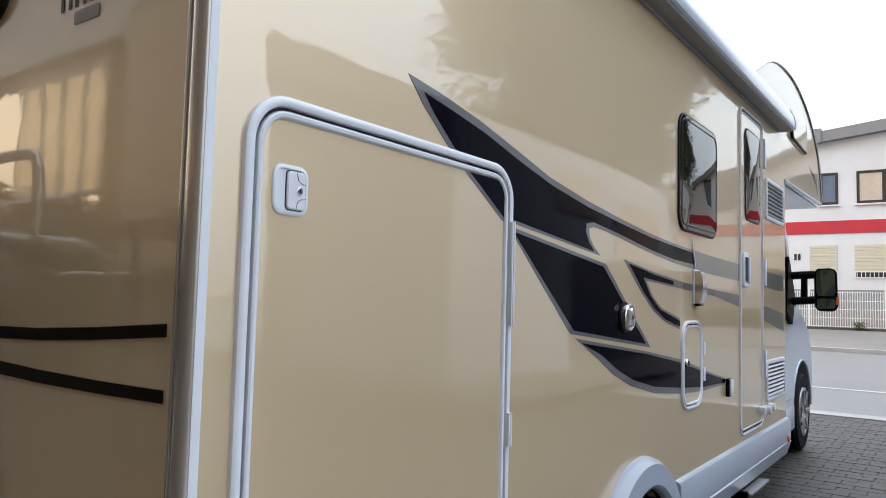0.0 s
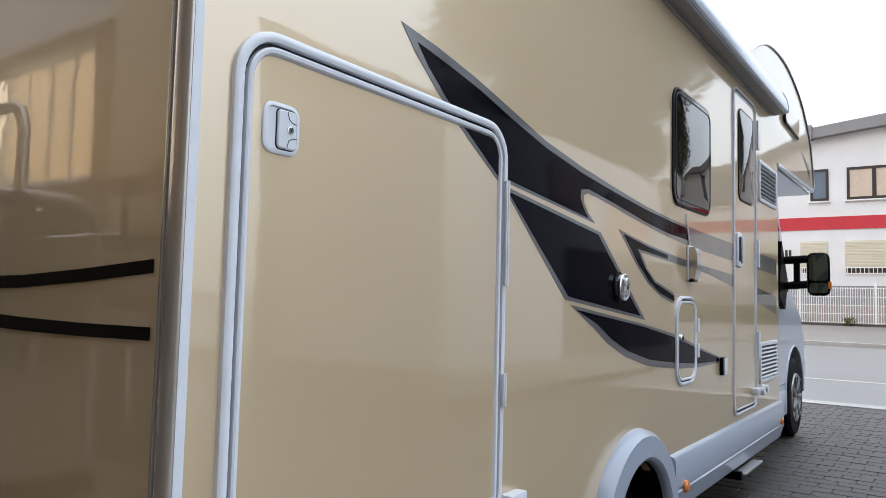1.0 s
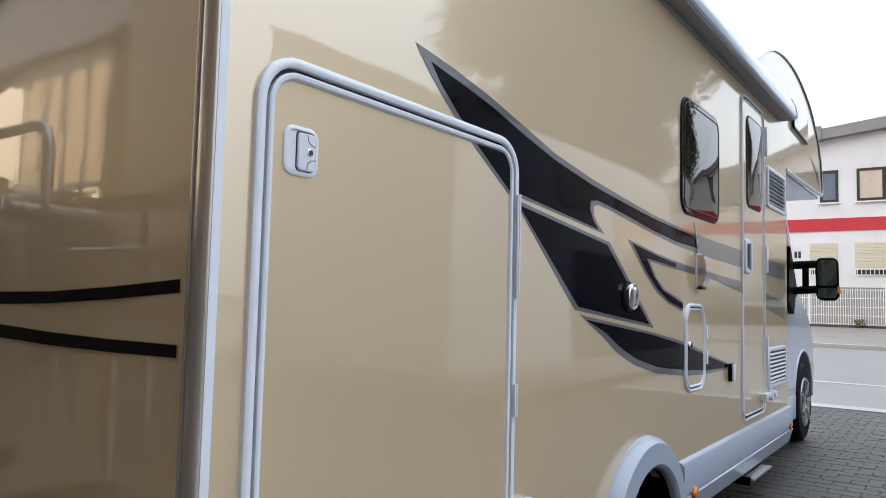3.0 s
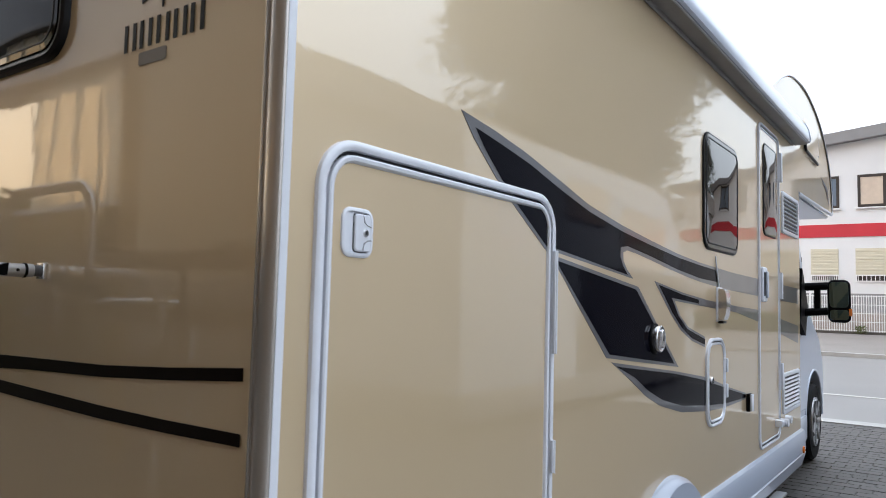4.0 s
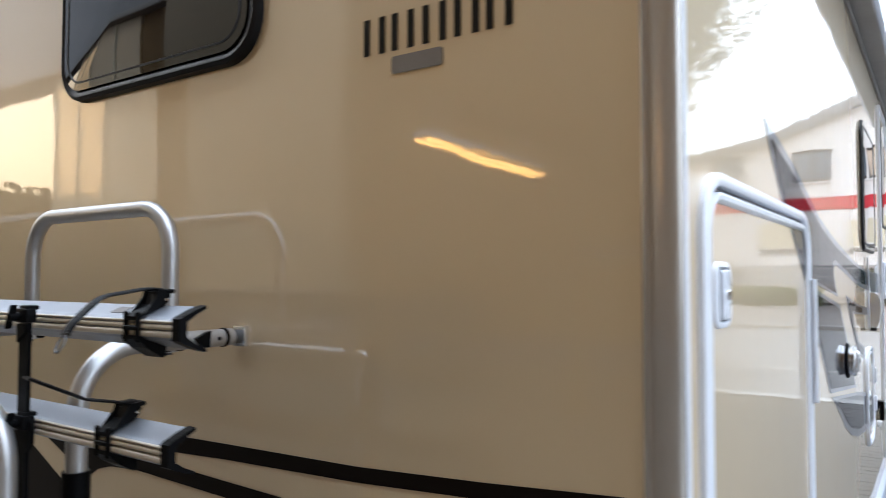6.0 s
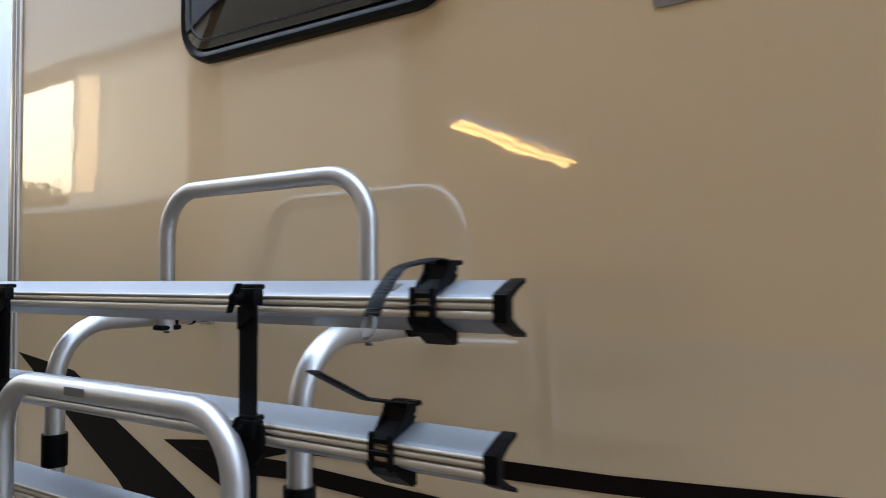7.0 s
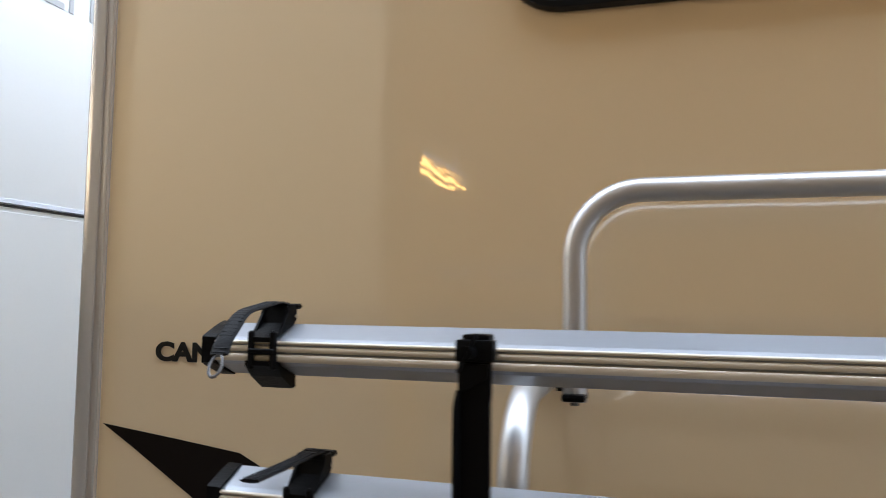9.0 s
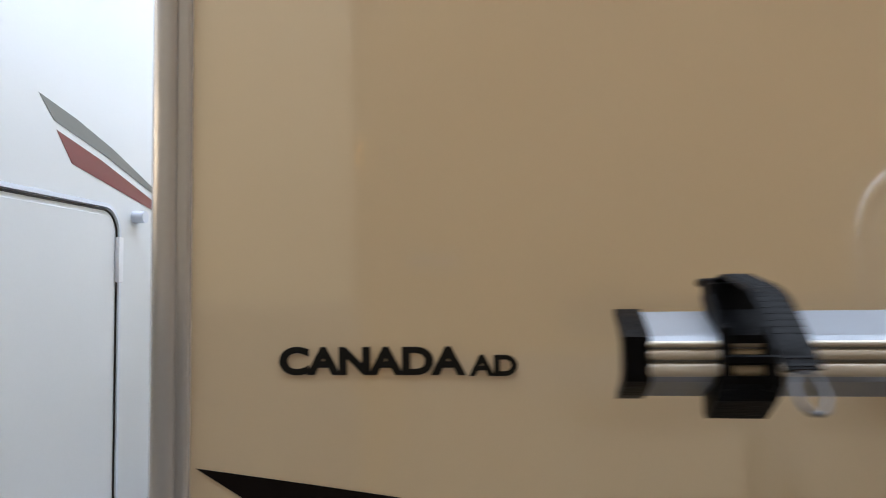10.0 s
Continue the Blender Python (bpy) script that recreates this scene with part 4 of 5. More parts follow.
def cab():
    n = 14
    arch = [(6.45 + 0.43 * math.cos(math.pi * k / n), 0.36 + 0.43 * math.sin(math.pi * k / n)) for k in range(n + 1)]
    pts = [(L, 0.30), (L, 2.22), (5.6, 2.22), (6.15, 1.36), (6.45, 1.22), (6.78, 1.06), (6.96, 0.86), (7.00, 0.60), (6.97, 0.36)] + arch
    body = prism(pts, "x", -W + 0.10, -0.10)
    c = part("cab", body, WHITE, van, "white van cab", smooth=False)
    part("fender", tube([(-0.102, 6.45 - 0.44 * math.cos(math.pi * k / 16), 0.36 + 0.44 * math.sin(math.pi * k / 16)) for k in range(17)], 0.012, 8), WHITE, c)
    part("sill", box(-0.20, -0.085, L, 6.03, 0.24, 0.45, 0.02), WHITE, c)
    part("cab_door", slab(side, 5.23, 6.02, 0.50, 1.30, 0.06, -0.115, -0.083, 0.012), WHITE, c)
    part("cab_window", sheet(side, [(5.27, 1.38), (6.02, 1.36), (5.56, 2.1), (5.27, 2.15)], -0.093, 0.01), GLASS, c, "dark cab side window")
    part("window_trim", sheet(side, [(5.22, 1.30), (6.12, 1.28), (6.10, 1.36), (5.22, 1.37)], -0.087, 0.02), PLASTIC, c)
    part("wheel_house", box(-0.55, -0.30, 6.04, 6.86, 0.3, 0.74), PLASTIC, c)
    # mirror on its two arms
    m = part("mirror_base", prism([(5.50, 1.24), (5.74, 1.13), (5.86, 1.36), (5.66, 1.62), (5.60, 1.68)], "x", -0.12, -0.045), PLASTIC, van, "black mirror base")
    part("arm", tube([(-0.06, 5.72, 1.53), (0.12, 5.74, 1.54)], 0.032, 10), PLASTIC, m)
    part("arm", tube([(-0.06, 5.72, 1.32), (0.12, 5.74, 1.335)], 0.032, 10), PLASTIC, m)
    part("brace", box(0.02, 0.065, 5.715, 5.765, 1.33, 1.54, 0.008), PLASTIC, m)
    def face(u, v, h):
        return (u, 5.74 - h - 0.14 * (v - 1.43) - 0.08 * (u - 0.2), v)
    shell = loft([[face(u, v, h) for u, v in rounded(0.115 + d, 0.285 - d, 1.245 + d, 1.590 - d, 0.05)] for d, h in ((0.05, -0.10), (0.012, -0.07), (0.0, 0.0), (0.008, 0.012))], True, True)
    hd = part("mirror_housing", shell, PLASTIC, m, "black mirror housing")
    part("mirror_glass", slab(face, 0.130, 0.270, 1.365, 1.572, 0.03, 0.0, 0.0155, 0.002), MIRROR, hd, "clear mirror glass")
    part("wide_mirror", slab(face, 0.130, 0.270, 1.265, 1.350, 0.025, 0.0, 0.0155, 0.002), MIRROR, hd, "small wide-angle mirror glass")
    part("turn_lamp", box(0.270, 0.292, 5.73, 5.78, 1.30, 1.36, 0.006), AMBER, hd)


MIRROR = material("mirror_glass", (0.085, 0.105, 0.095), 0.02, 1.0, 0.0, vary=0.01)
cab()


def rear_face():
    w = part("rear_window", dome(rear, -1.505, -0.825, 1.957, 2.47, 0.075, 0.0, 0.022, 0.012), GLASS, van, "smoked rear window")
    part("window_frame", frame_ring(rear, -1.53, -0.80, 1.932, 2.495, 0.095, [(0, 0), (0.002, 0.016), (0.010, 0.022), (0.020, 0.020), (0.028, 0.012)]), SEAL, w, "black rubber window frame")
    part("bead", frame_ring(rear, -1.49, -0.84, 1.972, 2.455, 0.065, [(0, 0.0215), (0.002, 0.025), (0.006, 0.025), (0.008, 0.0215)]), SEAL, w)
    s1 = [(-1.60, 1.105), (-1.42, 1.125), (-1.30, 1.143), (-1.20, 1.165), (-0.9, 1.171), (-0.547, 1.177), (-0.3, 1.190), (-0.07, 1.206), (-0.07, 1.181), (-0.3, 1.164), (-0.547, 1.150), (-0.9, 1.140), (-1.2, 1.126), (-1.28, 1.105), (-1.34, 1.062), (-1.398, 1.028)]
    part("graphic", sheet(rear, s1, 0.0016), VINYL_BROWN, van, "black vinyl stripe")
    s2 = [(-1.50, 1.10), (-1.2, 1.108), (-0.9, 1.098), (-0.538, 1.087), (-0.3, 1.084), (-0.07, 1.085), (-0.07, 1.061), (-0.3, 1.058), (-0.535, 1.058), (-0.9, 1.066), (-1.2, 1.075), (-1.30, 1.068), (-1.35, 1.055)]
    part("graphic", sheet(rear, s2, 0.0026), VINYL_BROWN, van, "thin black vinyl stripe")
    wing = [(-2.247, 1.267), (-2.1, 1.25), (-1.97, 1.234), (-1.88, 1.19), (-1.80, 1.134), (-1.64, 1.062), (-1.487, 0.992), (-1.38, 0.90), (-1.66, 0.90), (-1.778, 0.991), (-1.91, 1.065), (-2.034, 1.139), (-2.178, 1.227)]
    part("graphic", sheet(rear, wing, 0.0016), VINYL_BROWN, van, "dark pointed vinyl wing")
    # plain marks where the maker's badge stands
    xs = [-0.540, -0.478, -0.413, -0.350, -0.290]
    for x in xs:
        for d in (0.0, 0.034):
            part("badge_bar", sheet(rear, [(x + d, 1.888), (x + d + 0.013, 1.888), (x + d + 0.013, 1.952), (x + d, 1.952)], 0.002), LETTER, van, "dark plain upright bar of a badge")
    emblem = [(-0.475, 1.992), (-0.43, 2.005), (-0.40, 1.996), (-0.396, 1.968), (-0.390, 1.968), (-0.388, 1.996), (-0.35, 2.003), (-0.318, 1.990), (-0.30, 2.08), (-0.39, 2.16), (-0.49, 2.08)]
    part("badge_emblem", sheet(rear, emblem, 0.002), LETTER, van, "dark plain emblem")
    part("badge_bar", sheet(rear, rounded(-0.478, -0.372, 1.848, 1.878, 0.006), 0.002), LETTER_GREY, van, "grey plain bar under a badge")


rear_face()


def lettering(text, x0, x1, z0, z1, bold):
    """Block letters on the rear wall that fill the given width and height."""
    cu = bpy.data.curves.new("lettering", "FONT")
    cu.body, cu.size, cu.extrude, cu.offset = text, 1.0, 0.02, bold
    tmp = new("lettering_source", cu)
    bpy.context.view_layer.update()
    dg = bpy.context.evaluated_depsgraph_get()
    me = bpy.data.meshes.new_from_object(tmp.evaluated_get(dg))
    bpy.data.objects.remove(tmp)
    me.materials.clear()
    me.materials.append(LETTER)
    lo = Vector((min(v.co.x for v in me.vertices), min(v.co.y for v in me.vertices), 0))
    hi = Vector((max(v.co.x for v in me.vertices), max(v.co.y for v in me.vertices), 0))
    me.transform(Matrix.Translation((x0, -0.0012, z0)) @ pose(0, 0, 0, 90) @ Matrix.Diagonal(((x1 - x0) / (hi.x - lo.x), (z1 - z0) / (hi.y - lo.y), 0.04, 1)) @ Matrix.Translation(-lo))
    ob = new("lettering", me)
    ob.parent = van
    ob.matrix_parent_inverse = van.matrix_world.inverted()
    return tagged(ob, "black block lettering")


lettering("CANADA", -2.142, -1.914, 1.3800, 1.4145, 0.044)
lettering("AD", -1.911, -1.854, 1.3795, 1.4045, 0.044)

# ---- bicycle carrier on the rear wall ----
rack = thing("bike_rack", "folded aluminium bicycle carrier with black clamps on the rear wall", "bike rack", (-1.15, -0.2, 1.0))


def carrier_frame():
    for x in (-1.446, -0.85):
        pts = fillet([(x, -0.33, 0.62), (x, -0.33, 1.388), (x, -0.03, 1.388)], 0.10, 10)
        u = part("upright", tube(pts, 0.0165, 18), ALU, rack, "bent aluminium upright tube")
        part("band", tube([(x, -0.33, 1.140), (x, -0.33, 1.196)], 0.0215, 18), PLASTIC, u, "black rubber band")
        part("collar", tube([(x, -0.052, 1.388), (x, -0.046, 1.388)], 0.0185, 18), PLASTIC, u, "black collar")
        part("wall_foot", tube([(x, -0.046, 1.388), (x, -0.012, 1.388)], 0.0140, 16), STEEL, u, "dark metal wall foot")
        part("foot_plate", box(x - 0.018, x + 0.018, -0.012, -0.0005, 1.368, 1.408, 0.003), CHROME, u, "bright wall plate")
        part("screw", tube([(x + 0.0150, -0.070, 1.388), (x + 0.0180, -0.070, 1.388)], 0.004, 8), SEAL, u)
        part("lower_fitting", box(x - 0.02, x + 0.02, -0.35, -0.0005, 0.60, 0.66, 0.008), PLASTIC, u)
    hx = (-1.403, -0.893)
    pts = fillet([(hx[0], -0.136, 1.365), (hx[0], -0.136, 1.635), (hx[1], -0.136, 1.635), (hx[1], -0.136, 1.365)], 0.085, 10)
    part("hoop", tube(pts, 0.0155, 18), ALU, rack, "aluminium top hoop")
    for x, ux in zip(hx, (-1.446, -0.85)):
        lo, hi = x - 0.015, x + 0.015
        c = part("hoop_clamp", box(lo, hi, -0.158, -0.112, 1.366, 1.376, 0.004), PLASTIC, rack, "black clamp")
        part("clamp_upper", box(lo, hi, -0.165, -0.108, 1.402, 1.414, 0.005), PLASTIC, c)
        wing = [(-0.126, 1.392), (-0.104, 1.402), (-0.094, 1.404), (-0.096, 1.374), (-0.112, 1.374)]
        part("wing_knob", prism(wing, "x", ux + 0.0165, ux + 0.024), PLASTIC, c, smooth=False)
        part("nut", tube([(x, -0.136, 1.360), (x, -0.136, 1.367)], 0.006, 6), STEEL, c)
    pts = fillet([(-1.405, -0.436, 0.80), (-1.405, -0.436, 1.306), (-0.850, -0.436, 1.306), (-0.850, -0.436, 0.80)], 0.085, 10)
    fh = part("front_hoop", tube(pts, 0.0165, 18), ALU, rack, "aluminium front hoop")
    part("sticker", sheet(lambda u, v, h: (u, -0.436 - h, v), rounded(-1.195, -1.144, 1.302, 1.314, 0.003), 0.0172, 0.0012), VINYL_GREY, fh, "grey sticker")


carrier_frame()


DEEP = 0.58  # how deep the channel is, against its drawn section


def rail(z, x0, x1, yf):
    """A wheel channel folded up: grooved foot towards the camera, open trough towards the wall."""
    sec = [(0.002, -0.0115), (0, -0.0100), (0, -0.0042), (0.006, -0.0036), (0.006, 0.0006), (0, 0.0012), (0, 0.0052), (0.003, 0.0058), (0.003, 0.0078), (0, 0.0084), (0, 0.0105), (0.002, 0.0115),
           (0.010, 0.0142), (0.066, 0.0285), (0.067, 0.0265), (0.014, 0.0125), (0.014, -0.0125), (0.067, -0.0265), (0.066, -0.0285), (0.010, -0.0150)]
    r = part("rail", prism([(yf + DEEP * a, z + b) for a, b in sec], "x", x0, x1), ALU_RAIL, rack, "anodised aluminium wheel channel", smooth=False)
    # rounded foot ribs, their bright sheen painted in by the pale material
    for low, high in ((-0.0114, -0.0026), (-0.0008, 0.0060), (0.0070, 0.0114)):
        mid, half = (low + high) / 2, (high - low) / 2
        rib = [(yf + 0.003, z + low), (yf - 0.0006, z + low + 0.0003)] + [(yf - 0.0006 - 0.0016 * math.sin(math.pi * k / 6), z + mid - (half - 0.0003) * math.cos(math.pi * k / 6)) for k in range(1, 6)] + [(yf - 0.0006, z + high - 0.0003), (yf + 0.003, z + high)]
        part("foot_rib", prism(rib, "x", x0 + 0.014, x1 - 0.014), RAIL_SHEEN, r, "foot rib with its bright sheen in the colour")
    if z > 1.4:
        label = [(yf + DEEP * u, z + 0.0142 + (u - 0.010) * 0.2554 + d) for u, d in ((0.022, 0.0), (0.050, 0.0), (0.050, 0.0008), (0.022, 0.0008))]
        part("sticker", prism(label, "x", -0.690, -0.660), VINYL_GREY, r, "small grey sticker", smooth=False)
    for s, x in ((1, x1), (-1, x0)):
        cap = [(-0.003, -0.014), (-0.003, 0.014), (0.010, 0.018), (0.045, 0.0265), (0.067, 0.0305), (0.068, 0.0265), (0.040, 0.019), (0.017, 0.010), (0.017, -0.010), (0.040, -0.019), (0.068, -0.0265), (0.067, -0.0305), (0.045, -0.0265), (0.010, -0.018)]
        cap = [(yf + DEEP * u, z + v) for u, v in cap]
        a, b = sorted((x - s * 0.015, x + s * 0.002))
        part("end_cap", prism(cap, "x", a, b), PLASTIC, r, "black plastic end cap", smooth=False)
    return r


R1, R2, R3 = (1.435, -0.386), (1.277, -0.394), (1.119, -0.402)  # height and front of each rail
RAILS = {1: rail(R1[0], -1.780, -0.511, R1[1]), 2: rail(R2[0], -1.762, -0.519, R2[1]), 3: rail(R3[0], -1.762, -0.522, R3[1])}


def ratchet(r, x, z, yf, droop, ringed):
    """A black ratchet clamp round a rail, its toothed strap hanging forward."""
    def at(pts):
        return [(yf + (DEEP * u if u > 0 else u), z + v) for u, v in pts]
    low = at([(-0.006, -0.010), (-0.006, -0.015), (0.010, -0.027), (0.052, -0.042), (0.064, -0.040), (0.062, -0.0275), (0.010, -0.016), (-0.0008, -0.0115)])
    high = at([(-0.006, 0.010), (-0.006, 0.015), (0.010, 0.021), (0.036, 0.030), (0.044, 0.044), (0.068, 0.044), (0.069, 0.034), (0.064, 0.0285), (0.010, 0.016), (-0.0008, 0.0115)])
    c = part("ratchet_clamp", prism(high, "x", x - 0.014, x + 0.014), PLASTIC, r, "black ratchet clamp", smooth=False)
    part("lower_flap", prism(low, "x", x - 0.019, x + 0.019), PLASTIC, c, smooth=False)
    for a, b in ((x - 0.017, x - 0.010), (x + 0.009, x + 0.017)):
        part("side_bar", box(a, b, yf - 0.007, yf - 0.001, z - 0.020, z + 0.022, 0.002, 1), PLASTIC, c)
    part("cross_bar", box(x - 0.016, x + 0.016, yf - 0.008, yf - 0.001, z - 0.003, z + 0.003, 0.001, 1), PLASTIC, c)
    part("buckle", box(x - 0.014, x + 0.014, yf + 0.026, yf + 0.046, z + 0.038, z + 0.048, 0.003), PLASTIC, c)
    part("pawl", box(x - 0.019, x + 0.019, yf + 0.038, yf + 0.050, z + 0.045, z + 0.051, 0.002, 1), PLASTIC, c)
    for d in (-0.017, 0.014):
        part("cheek", prism(at([(0.002, 0.016), (0.036, 0.040), (0.042, 0.050), (0.068, 0.050), (0.069, 0.034), (0.056, 0.027)]), "x", x + d, x + d + 0.003), PLASTIC, c, smooth=False)
    part("pin", tube([(x - 0.0185, yf + 0.036, z + 0.037), (x + 0.0185, yf + 0.036, z + 0.037)], 0.0022, 8), CHROME, c)
    pts = [(x, yf + 0.044, z + 0.049)] + [(x + dx, yf + dy, z + dz) for dx, dy, dz in droop]
    st = part("strap", tube(fillet(pts, 0.04, 5), 0.0100, 12, flat=0.2), STRAP, c, "grey toothed strap")
    path = fillet(pts, 0.04, 5)
    for p, q in zip(path, path[1:]):
        n = int((q - p).length / 0.0045)
        for k in range(n):
            m = p.lerp(q, (k + 0.5) / n)
            d = (q - p).normalized()
            up = d.cross(Vector((1, 0, 0))).normalized()
            if up.z < 0 and abs(up.z) > 0.2 or abs(up.z) <= 0.2 and up.y > 0:
                up = -up
            part("tooth", tube([m + up * 0.0013 - Vector((0.0074, 0, 0)), m + up * 0.0013 + Vector((0.0074, 0, 0))], 0.0011, 4), STRAP, st, smooth=False)
    if ringed:
        e = Vector(pts[-1])
        d = (Vector(pts[-1]) - Vector(pts[-2])).normalized()
        loop = [e + d * 0.012 + d * (0.012 * math.cos(2 * math.pi * k / 14)) + Vector((0.0068 * math.sin(2 * math.pi * k / 14), 0, 0)) for k in range(15)]
        part("strap_ring", tube(loop, 0.0015, 8), STEEL, st, "metal strap ring")


ratchet(RAILS[1], -0.610, *R1, [(0.0, 0.020, 0.052), (0.002, -0.050, 0.042), (0.005, -0.088, 0.010), (0.006, -0.096, -0.004)], True)
ratchet(RAILS[2], -0.661, *R2, [(0.0, 0.020, 0.051), (0.000, -0.030, 0.062), (-0.003, -0.105, 0.099)], False)
ratchet(RAILS[1], -1.706, *R1, [(0.0, 0.020, 0.052), (0.000, -0.046, 0.042), (0.001, -0.078, 0.014), (0.002, -0.086, 0.002)], True)
ratchet(RAILS[2], -1.655, *R2, [(0.0, 0.020, 0.051), (0.002, -0.040, 0.051), (0.006, -0.108, 0.053)], False)


def wing_knob(x, y, z, parent):
    """A black wing nut on a short stud, with the jaw that grips the rail behind it."""
    k = part("clamp_knob", tube([(x - 0.003, y - 0.022, z), (x - 0.003, y, z)], 0.0065, 10), PLASTIC, parent)
    for s in (1, -1):
        wing = [(0.000, 0.004), (s * 0.006, 0.010), (s * 0.013, 0.012), (s * 0.016, 0.007), (s * 0.015, -0.002), (s * 0.008, -0.006), (0.000, -0.006)]
        part("wing", prism([(x - 0.003 + a * 0.55, z + s * b * 0.3 + a) for a, b in wing], "y", y - 0.024, y - 0.014), PLASTIC, k, smooth=False)
    part("jaw", box(x - 0.018, x + 0.020, y - 0.008, y + 0.008, z - 0.009, z + 0.012, 0.003), PLASTIC, k)
    part("jaw_hook", box(x - 0.012, x + 0.016, y - 0.004, y + 0.014, z + 0.010, z + 0.017, 0.003), PLASTIC, k)


def link_plate(x, w, flange):
    y = -0.404
    pts = [(x - w, 1.436), (x + w, 1.436), (x + w + 0.001, 1.405), (x + w, 1.395), (x + w, 1.30), (x + w + 0.014, 1.285), (x + w + 0.014, 1.255), (x + w, 1.240), (x + w, 1.10), (x - w, 1.10)]
    p = part("link_plate", prism(pts, "y", y - 0.006, y), PLASTIC, rack, "flat black link plate")
    part("upper_fold", prism([(x - w + 0.001, 1.404), (x + w - 0.001, 1.420), (x + w - 0.001, 1.432), (x - w + 0.001, 1.432)], "y", y - 0.010, y - 0.006), PLASTIC, p, smooth=False)
    if flange:
        part("flange", prism([(x - w - 0.001, 1.10), (x - w + 0.002, 1.10), (x - w + 0.002, 1.408), (x - w - 0.001, 1.392)], "y", y - 0.006 - flange, y - 0.0062), PLASTIC, p, smooth=False)
    for z in (1.443, 1.283, 1.120):
        wing_knob(x, y - 0.004, z, p)


link_plate(-0.861, 0.0135, 0.0)
link_plate(-1.468, 0.0158, 0.015)

# ---- the white motorhome beside it ----
other = thing("motorhome", "white motorhome with grey and red stripes parked alongside", "motorhome", (NX - 1.15, 3.0, 0))


def neighbour_van():
    part("body", box(NX - 2.3, NX, -0.05, 6.0, 0.40, 2.95, 0.05, 3), WHITE_SIDE, other, "white coach body")
    part("skirt", box(NX - 2.28, NX + 0.012, 0.02, 5.9, 0.20, 0.43, 0.01), WHITE, other)
    d = part("garage_door", slab(neighbour, 0.520, 1.475, 0.60, 1.752, 0.06, 0.0, 0.004), WHITE_SIDE, other, "white garage door")
    part("seal", frame_ring(neighbour, 0.498, 1.497, 0.578, 1.774, 0.085, [(0, 0.001), (0.002, 0.005), (0.006, 0.005), (0.008, 0.001)]), SEAL, d, "black door seal")
    part("door_frame", frame_ring(neighbour, 0.478, 1.517, 0.556, 1.794, 0.10, [(0, 0), (0.002, 0.007), (0.016, 0.008), (0.019, 0.001)]), WHITE, d)
    lk = part("lock", loft([[neighbour(u, v, h) for u, v in rounded(0.530 + i, 0.636 - i, 1.005 + i, 1.172 - i, 0.048)] for i, h in ((0, 0.003), (0.002, 0.010), (0.012, 0.013))], True, True), WHITE, d, "white oval lock plate")
    part("grip", slab(neighbour, 0.572, 0.618, 1.062, 1.160, 0.018, 0.0, 0.019, 0.004), WHITE_SIDE, lk)
    # the shade of the finger recess, drawn as a thin dark slab
    part("recess", slab(neighbour, 0.556, 0.568, 1.062, 1.150, 0.005, 0.0, 0.0142, 0.001), SLATE, lk, "finger recess, its shade put in as a slate slab")
    part("key_barrel", lathe_x([(0, 0.011), (0.004, 0.010), (0.004, 0.0001)], NX + 0.013, 0.586, 1.038, 14), CHROME, lk)
    h = part("hinge", box(NX + 0.002, NX + 0.018, 1.484, 1.512, 1.525, 1.681, 0.004), TRIM, d, "grey hinge")
    part("door_buffer", tube([(NX, 1.606, 1.762), (NX + 0.045, 1.606, 1.762)], 0.022, 12), WHITE, other)
    grey = [(1.080, 2.077), (1.26, 2.040), (1.46, 1.985), (1.757, 1.880), (2.8, 1.50), (2.8, 1.42), (1.757, 1.858), (1.42, 1.952), (1.151, 2.010)]
    part("graphic", sheet(neighbour, grey, 0.0016), SLATE, other, "slate grey vinyl stripe")
    red = [(1.164, 1.984), (1.40, 1.932), (1.757, 1.832), (2.8, 1.39), (2.8, 1.31), (1.757, 1.797), (1.50, 1.846), (1.241, 1.894)]
    part("graphic", sheet(neighbour, red, 0.0016), RED, other, "dark red vinyl stripe")
    for y0, y1, z0, z1 in ((0.612, 0.735, 2.560, 2.586), (0.622, 0.640, 2.470, 2.556), (0.655, 0.735, 2.500, 2.522), (0.718, 0.736, 2.526, 2.556), (0.765, 0.783, 2.472, 2.586), (0.787, 0.872, 2.472, 2.494), (0.895, 0.913, 2.472, 2.586), (0.990, 1.008, 2.472, 2.586)):
        part("badge_bar", sheet(neighbour, [(y0, z0), (y1, z0), (y1, z1), (y0, z1)], 0.003, 0.003), BADGE, other, "silver plain bar of a badge")
    line = tube([(NX + 0.002, y, 2.60 + 0.05 * math.sin(1.9 * (y - 0.64))) for y in (0.66, 0.8, 0.95, 1.1, 1.3, 1.5)], 0.004, 6)
    part("badge_line", line, RED, other, "thin red badge line")
    part("rear_window", slab(lambda u, v, hh: (u, -0.05 - hh, v), NX - 1.6, NX - 0.7, 1.7, 2.3, 0.07, 0.0, 0.02), GLASS, other)


BADGE = material("silver_badge", (0.30, 0.31, 0.33), 0.35, 0.5, vary=0.05, scale=10)
WHITE_SIDE = material("white_side_paint", (0.575, 0.61, 0.66), 0.35, 0.0, 0.15, vary=0.03, scale=1.6, wave=0.002)
neighbour_van()
for yy in (1.6, 5.4):
    wheel(yy, NX - 0.05, other)


# ---- the white motorhome across the yard ----
def opposite(u, v, h):
    return (3.0 - h, u, v)


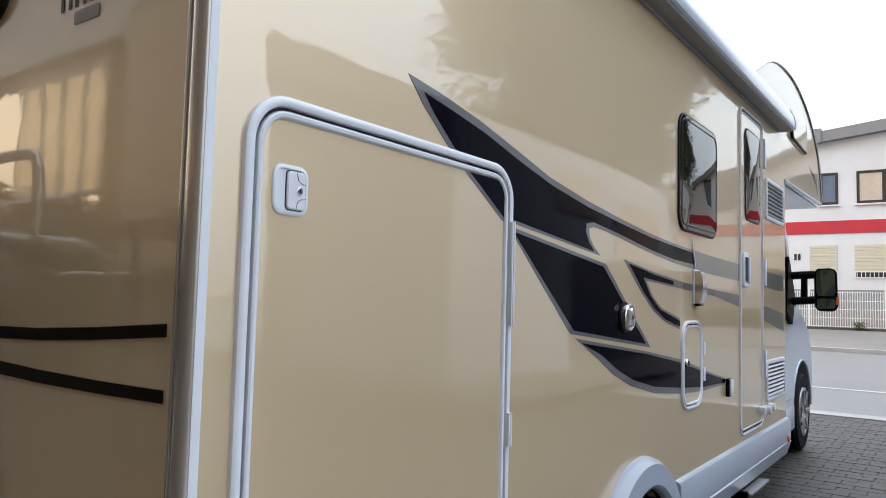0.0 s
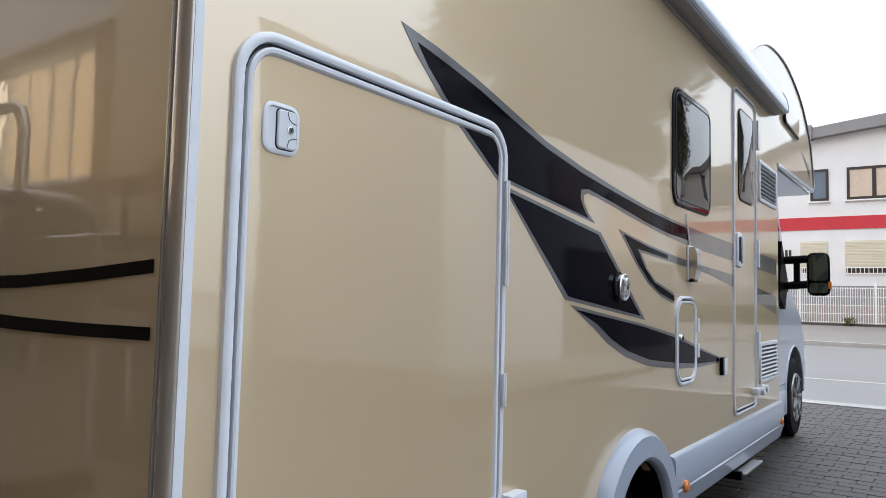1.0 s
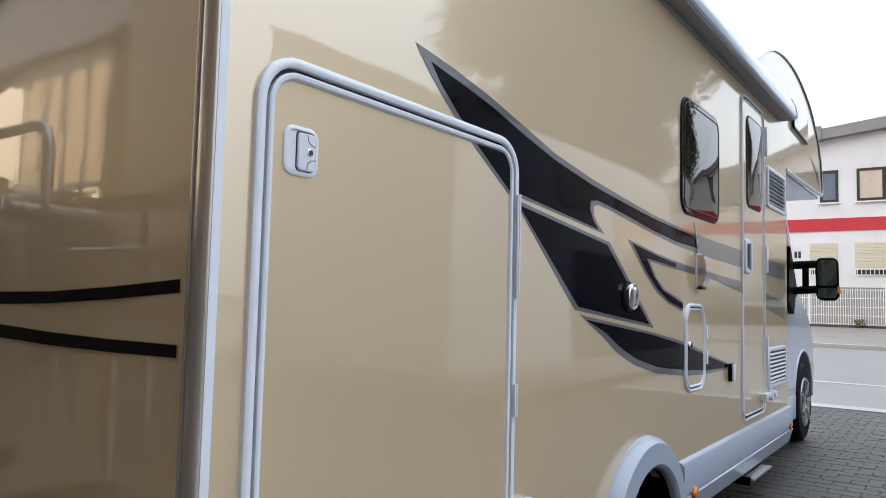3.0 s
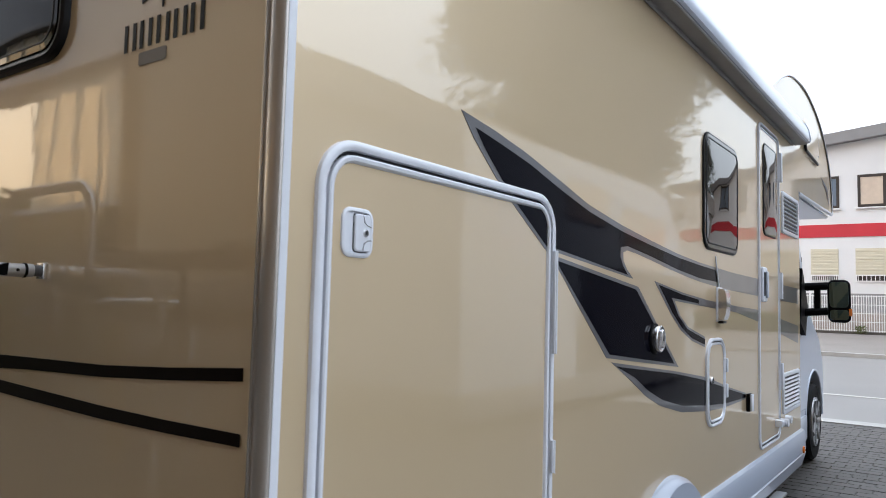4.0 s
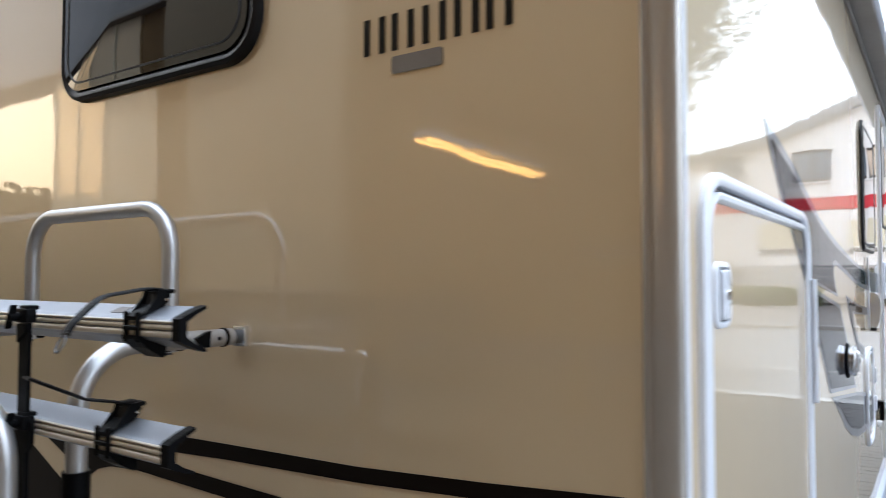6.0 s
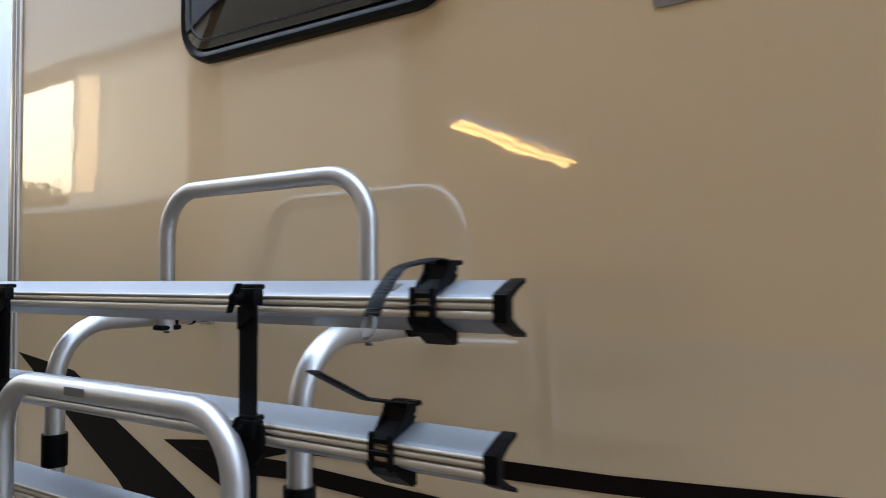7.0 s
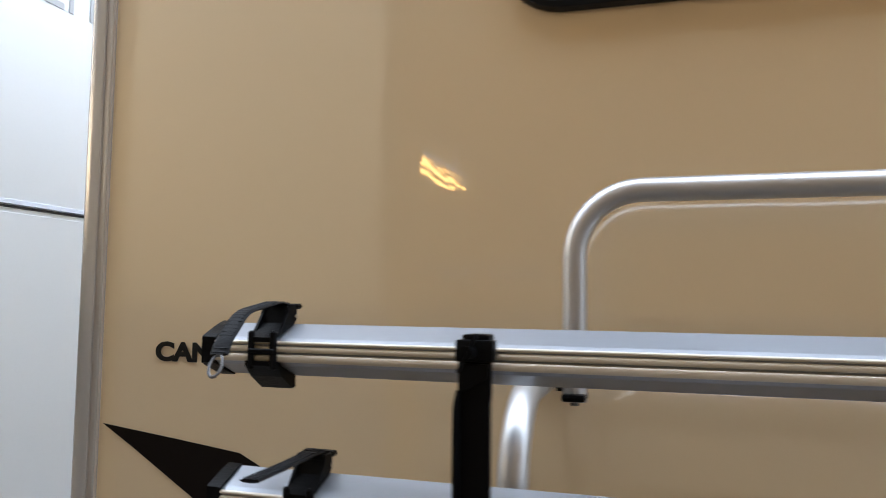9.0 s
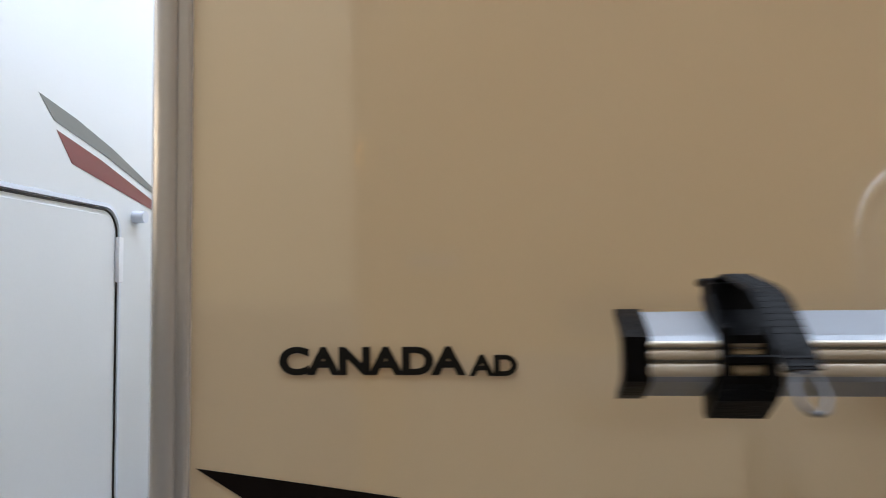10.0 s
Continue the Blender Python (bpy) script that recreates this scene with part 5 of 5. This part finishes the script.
def parked_motorhome():
    m = thing("motorhome", "white integrated motorhome parked across the yard", "motorhome", (4.1, 8.5, 0))
    nose = fillet([(0, 10.2, 3.20), (0, 11.25, 3.12), (0, 11.75, 2.35), (0, 12.35, 1.25), (0, 12.40, 0.42)], 0.55, 8)
    side_line = [(5.0, 0.42), (5.0, 3.20)] + [(p.y, p.z) for p in nose]
    part("body", prism(side_line, "x", 3.0, 5.3), WHITE_SIDE, m, "white coach body")
    part("skirt", box(2.985, 5.28, 5.05, 12.2, 0.13, 0.43, 0.01), RAIL_DARK, m, "grey side skirt")
    for y0, y1, z0, z1 in ((7.3, 8.5, 2.42, 2.92), (9.1, 10.9, 1.92, 2.72)):
        w = part("side_window", dome(opposite, y0, y1, z0, z1, 0.09, 0.0, 0.02, 0.01), WARM_ACRYLIC, m, "pale acrylic window")
        part("window_frame", frame_ring(opposite, y0 - 0.03, y1 + 0.03, z0 - 0.03, z1 + 0.03, 0.11, [(0, 0), (0.003, 0.014), (0.03, 0.018), (0.04, 0.01)]), SLATE, w)
    # dark slab added so that the champagne wall mirrors something darker here
    part("lower_panel", slab(opposite, 7.7, 12.15, 0.44, 1.86, 0.10, 0.0, 0.010, 0.003), PANEL_DARK, m, "dark lower side panel, added to darken the mirrored view")
    part("locker_door", slab(opposite, 5.6, 6.25, 1.88, 2.6, 0.06, 0.0, 0.012, 0.003), WHITE, m)
    part("windscreen", sheet(lambda u, v, h: (u, 11.80 + 0.52 * (2.3 - v) + h, v), rounded(3.2, 5.1, 1.45, 2.25, 0.1), 0.03, 0.02), GLASS, m)
    for y in (6.9, 11.2):
        w = part("wheel", lathe_x([(0.21, 0.22), (0.215, 0.31), (0.19, 0.338), (0.03, 0.340), (0.004, 0.318), (0.0, 0.27), (0.006, 0.225), (0.02, 0.215)], 3.02, y, 0.342, 36), TYRE, m, "black road tyre")
        part("wheel_trim", lathe_x([(0.02, 0.218), (-0.002, 0.214), (-0.004, 0.196), (0.03, 0.17), (0.035, 0.10), (0.01, 0.075), (0.004, 0.0001)], 3.02, y, 0.342, 28), STEEL, w, "dull grey wheel trim")


# tone of the added dark slab on the parked motorhome
PANEL_DARK = material("panel_dark", (0.06, 0.058, 0.06), 0.35, 0.2, 0.6, vary=0.05, scale=2)
WARM_ACRYLIC = material("pale_acrylic", (0.55, 0.46, 0.38), 0.12, 0.0, 0.8, vary=0.1, scale=2)
parked_motorhome()


# unseen bar added only for the faint pale streak in the rear wall
def mirror_streak():
    b = thing("mirror_streak", "pale bar on posts, added to draw a faint mirrored streak", "stand", (-3.3, -3.9, 0))
    part("streak_bar", box(-3.75, -2.84, -3.92, -3.89, 1.66, 1.72, 0.004, 1), GATE_PANEL, b, smooth=False)
    for x in (-3.7, -2.9):
        part("post", tube([(x, -3.88, 0.0), (x, -3.88, 1.66)], 0.015, 8), BROWN_RENDER, b)


mirror_streak()


# ---- yard of concrete pavers, laid last ----
yard = thing("yard_paving", "grey interlocking concrete pavers in the yard", "paving", (0, 3, 0), kind="structure")
PL, PW, GAP = 0.19, 0.125, 0.005


def paver_mesh(seed):
    shape = random.Random(seed)
    a, b, t, c = PL / 2 - GAP / 2, PW / 2 - GAP / 2, 0.045, 0.004
    def wave(u):
        return 0.007 * math.sin(4 * math.pi * u / PL + 0.6)
    us = [-a, -a * 0.45, 0.0, a * 0.45, a]
    j = [shape.uniform(-0.004, 0.004) for _ in range(3)]
    low = [(u, -b + wave(u)) for u in us]
    high = [(u, b + wave(u)) for u in reversed(us)]
    outline = low + [(a + j[0], 0.0)] + high + [(-a + j[0], 0.0)]
    def ring(i, z):
        return [(u * (1 - i / a), v * (1 - i / b), z) for u, v in outline]
    bm = loft([ring(0, -t), ring(0, -c), ring(c, 0)], False, True)
    me = bpy.data.meshes.new("paver")
    bmesh.ops.recalc_face_normals(bm, faces=bm.faces)
    bm.to_mesh(me)
    bm.free()
    me.materials.append(PAVER)
    return me


SHAPES = [paver_mesh(k) for k in range(6)]
sources = [([tuple(v.co) for v in me.vertices], [tuple(p.vertices) for p in me.polygons]) for me in SHAPES]
rest_v, rest_f = [], []
rng = random.Random(11)
near = 0
for j in range(int(7.6 / PW)):
    y = 1.4 + (j + 0.5) * PW
    for i in range(int(6.6 / PL)):
        x = -2.6 + (i + 0.5 + 0.5 * (j % 2)) * PL
        kind = rng.randrange(6)
        dz = rng.uniform(-0.002, 0.0015)
        tilt = (rng.uniform(-0.008, 0.008), rng.uniform(-0.008, 0.008), rng.uniform(-0.012, 0.012))
        if -0.15 < x < 1.3 and 6.0 < y < 8.9 and near < 300 and x < 0.10 + (y - 6.0) * 0.4:
            ob = new("paver", SHAPES[kind])
            ob.parent = yard
            ob.matrix_parent_inverse = yard.matrix_world.inverted()
            ob.location, ob.rotation_euler = (x, y, dz), tilt
            near += 1
        else:
            m = Matrix.Translation((x, y, dz)) @ Euler(tilt).to_matrix().to_4x4()
            o = len(rest_v)
            src_v, src_f = sources[kind]
            rest_v += [tuple(m @ Vector(v)) for v in src_v]
            rest_f += [tuple(k + o for k in f) for f in src_f]
me = bpy.data.meshes.new("paver_field")
me.from_pydata(rest_v, [], rest_f)
me.materials.append(PAVER)
field = new("paver_field", me)
field.parent = yard
field.matrix_parent_inverse = yard.matrix_world.inverted()
tagged(field, kind="stuff")
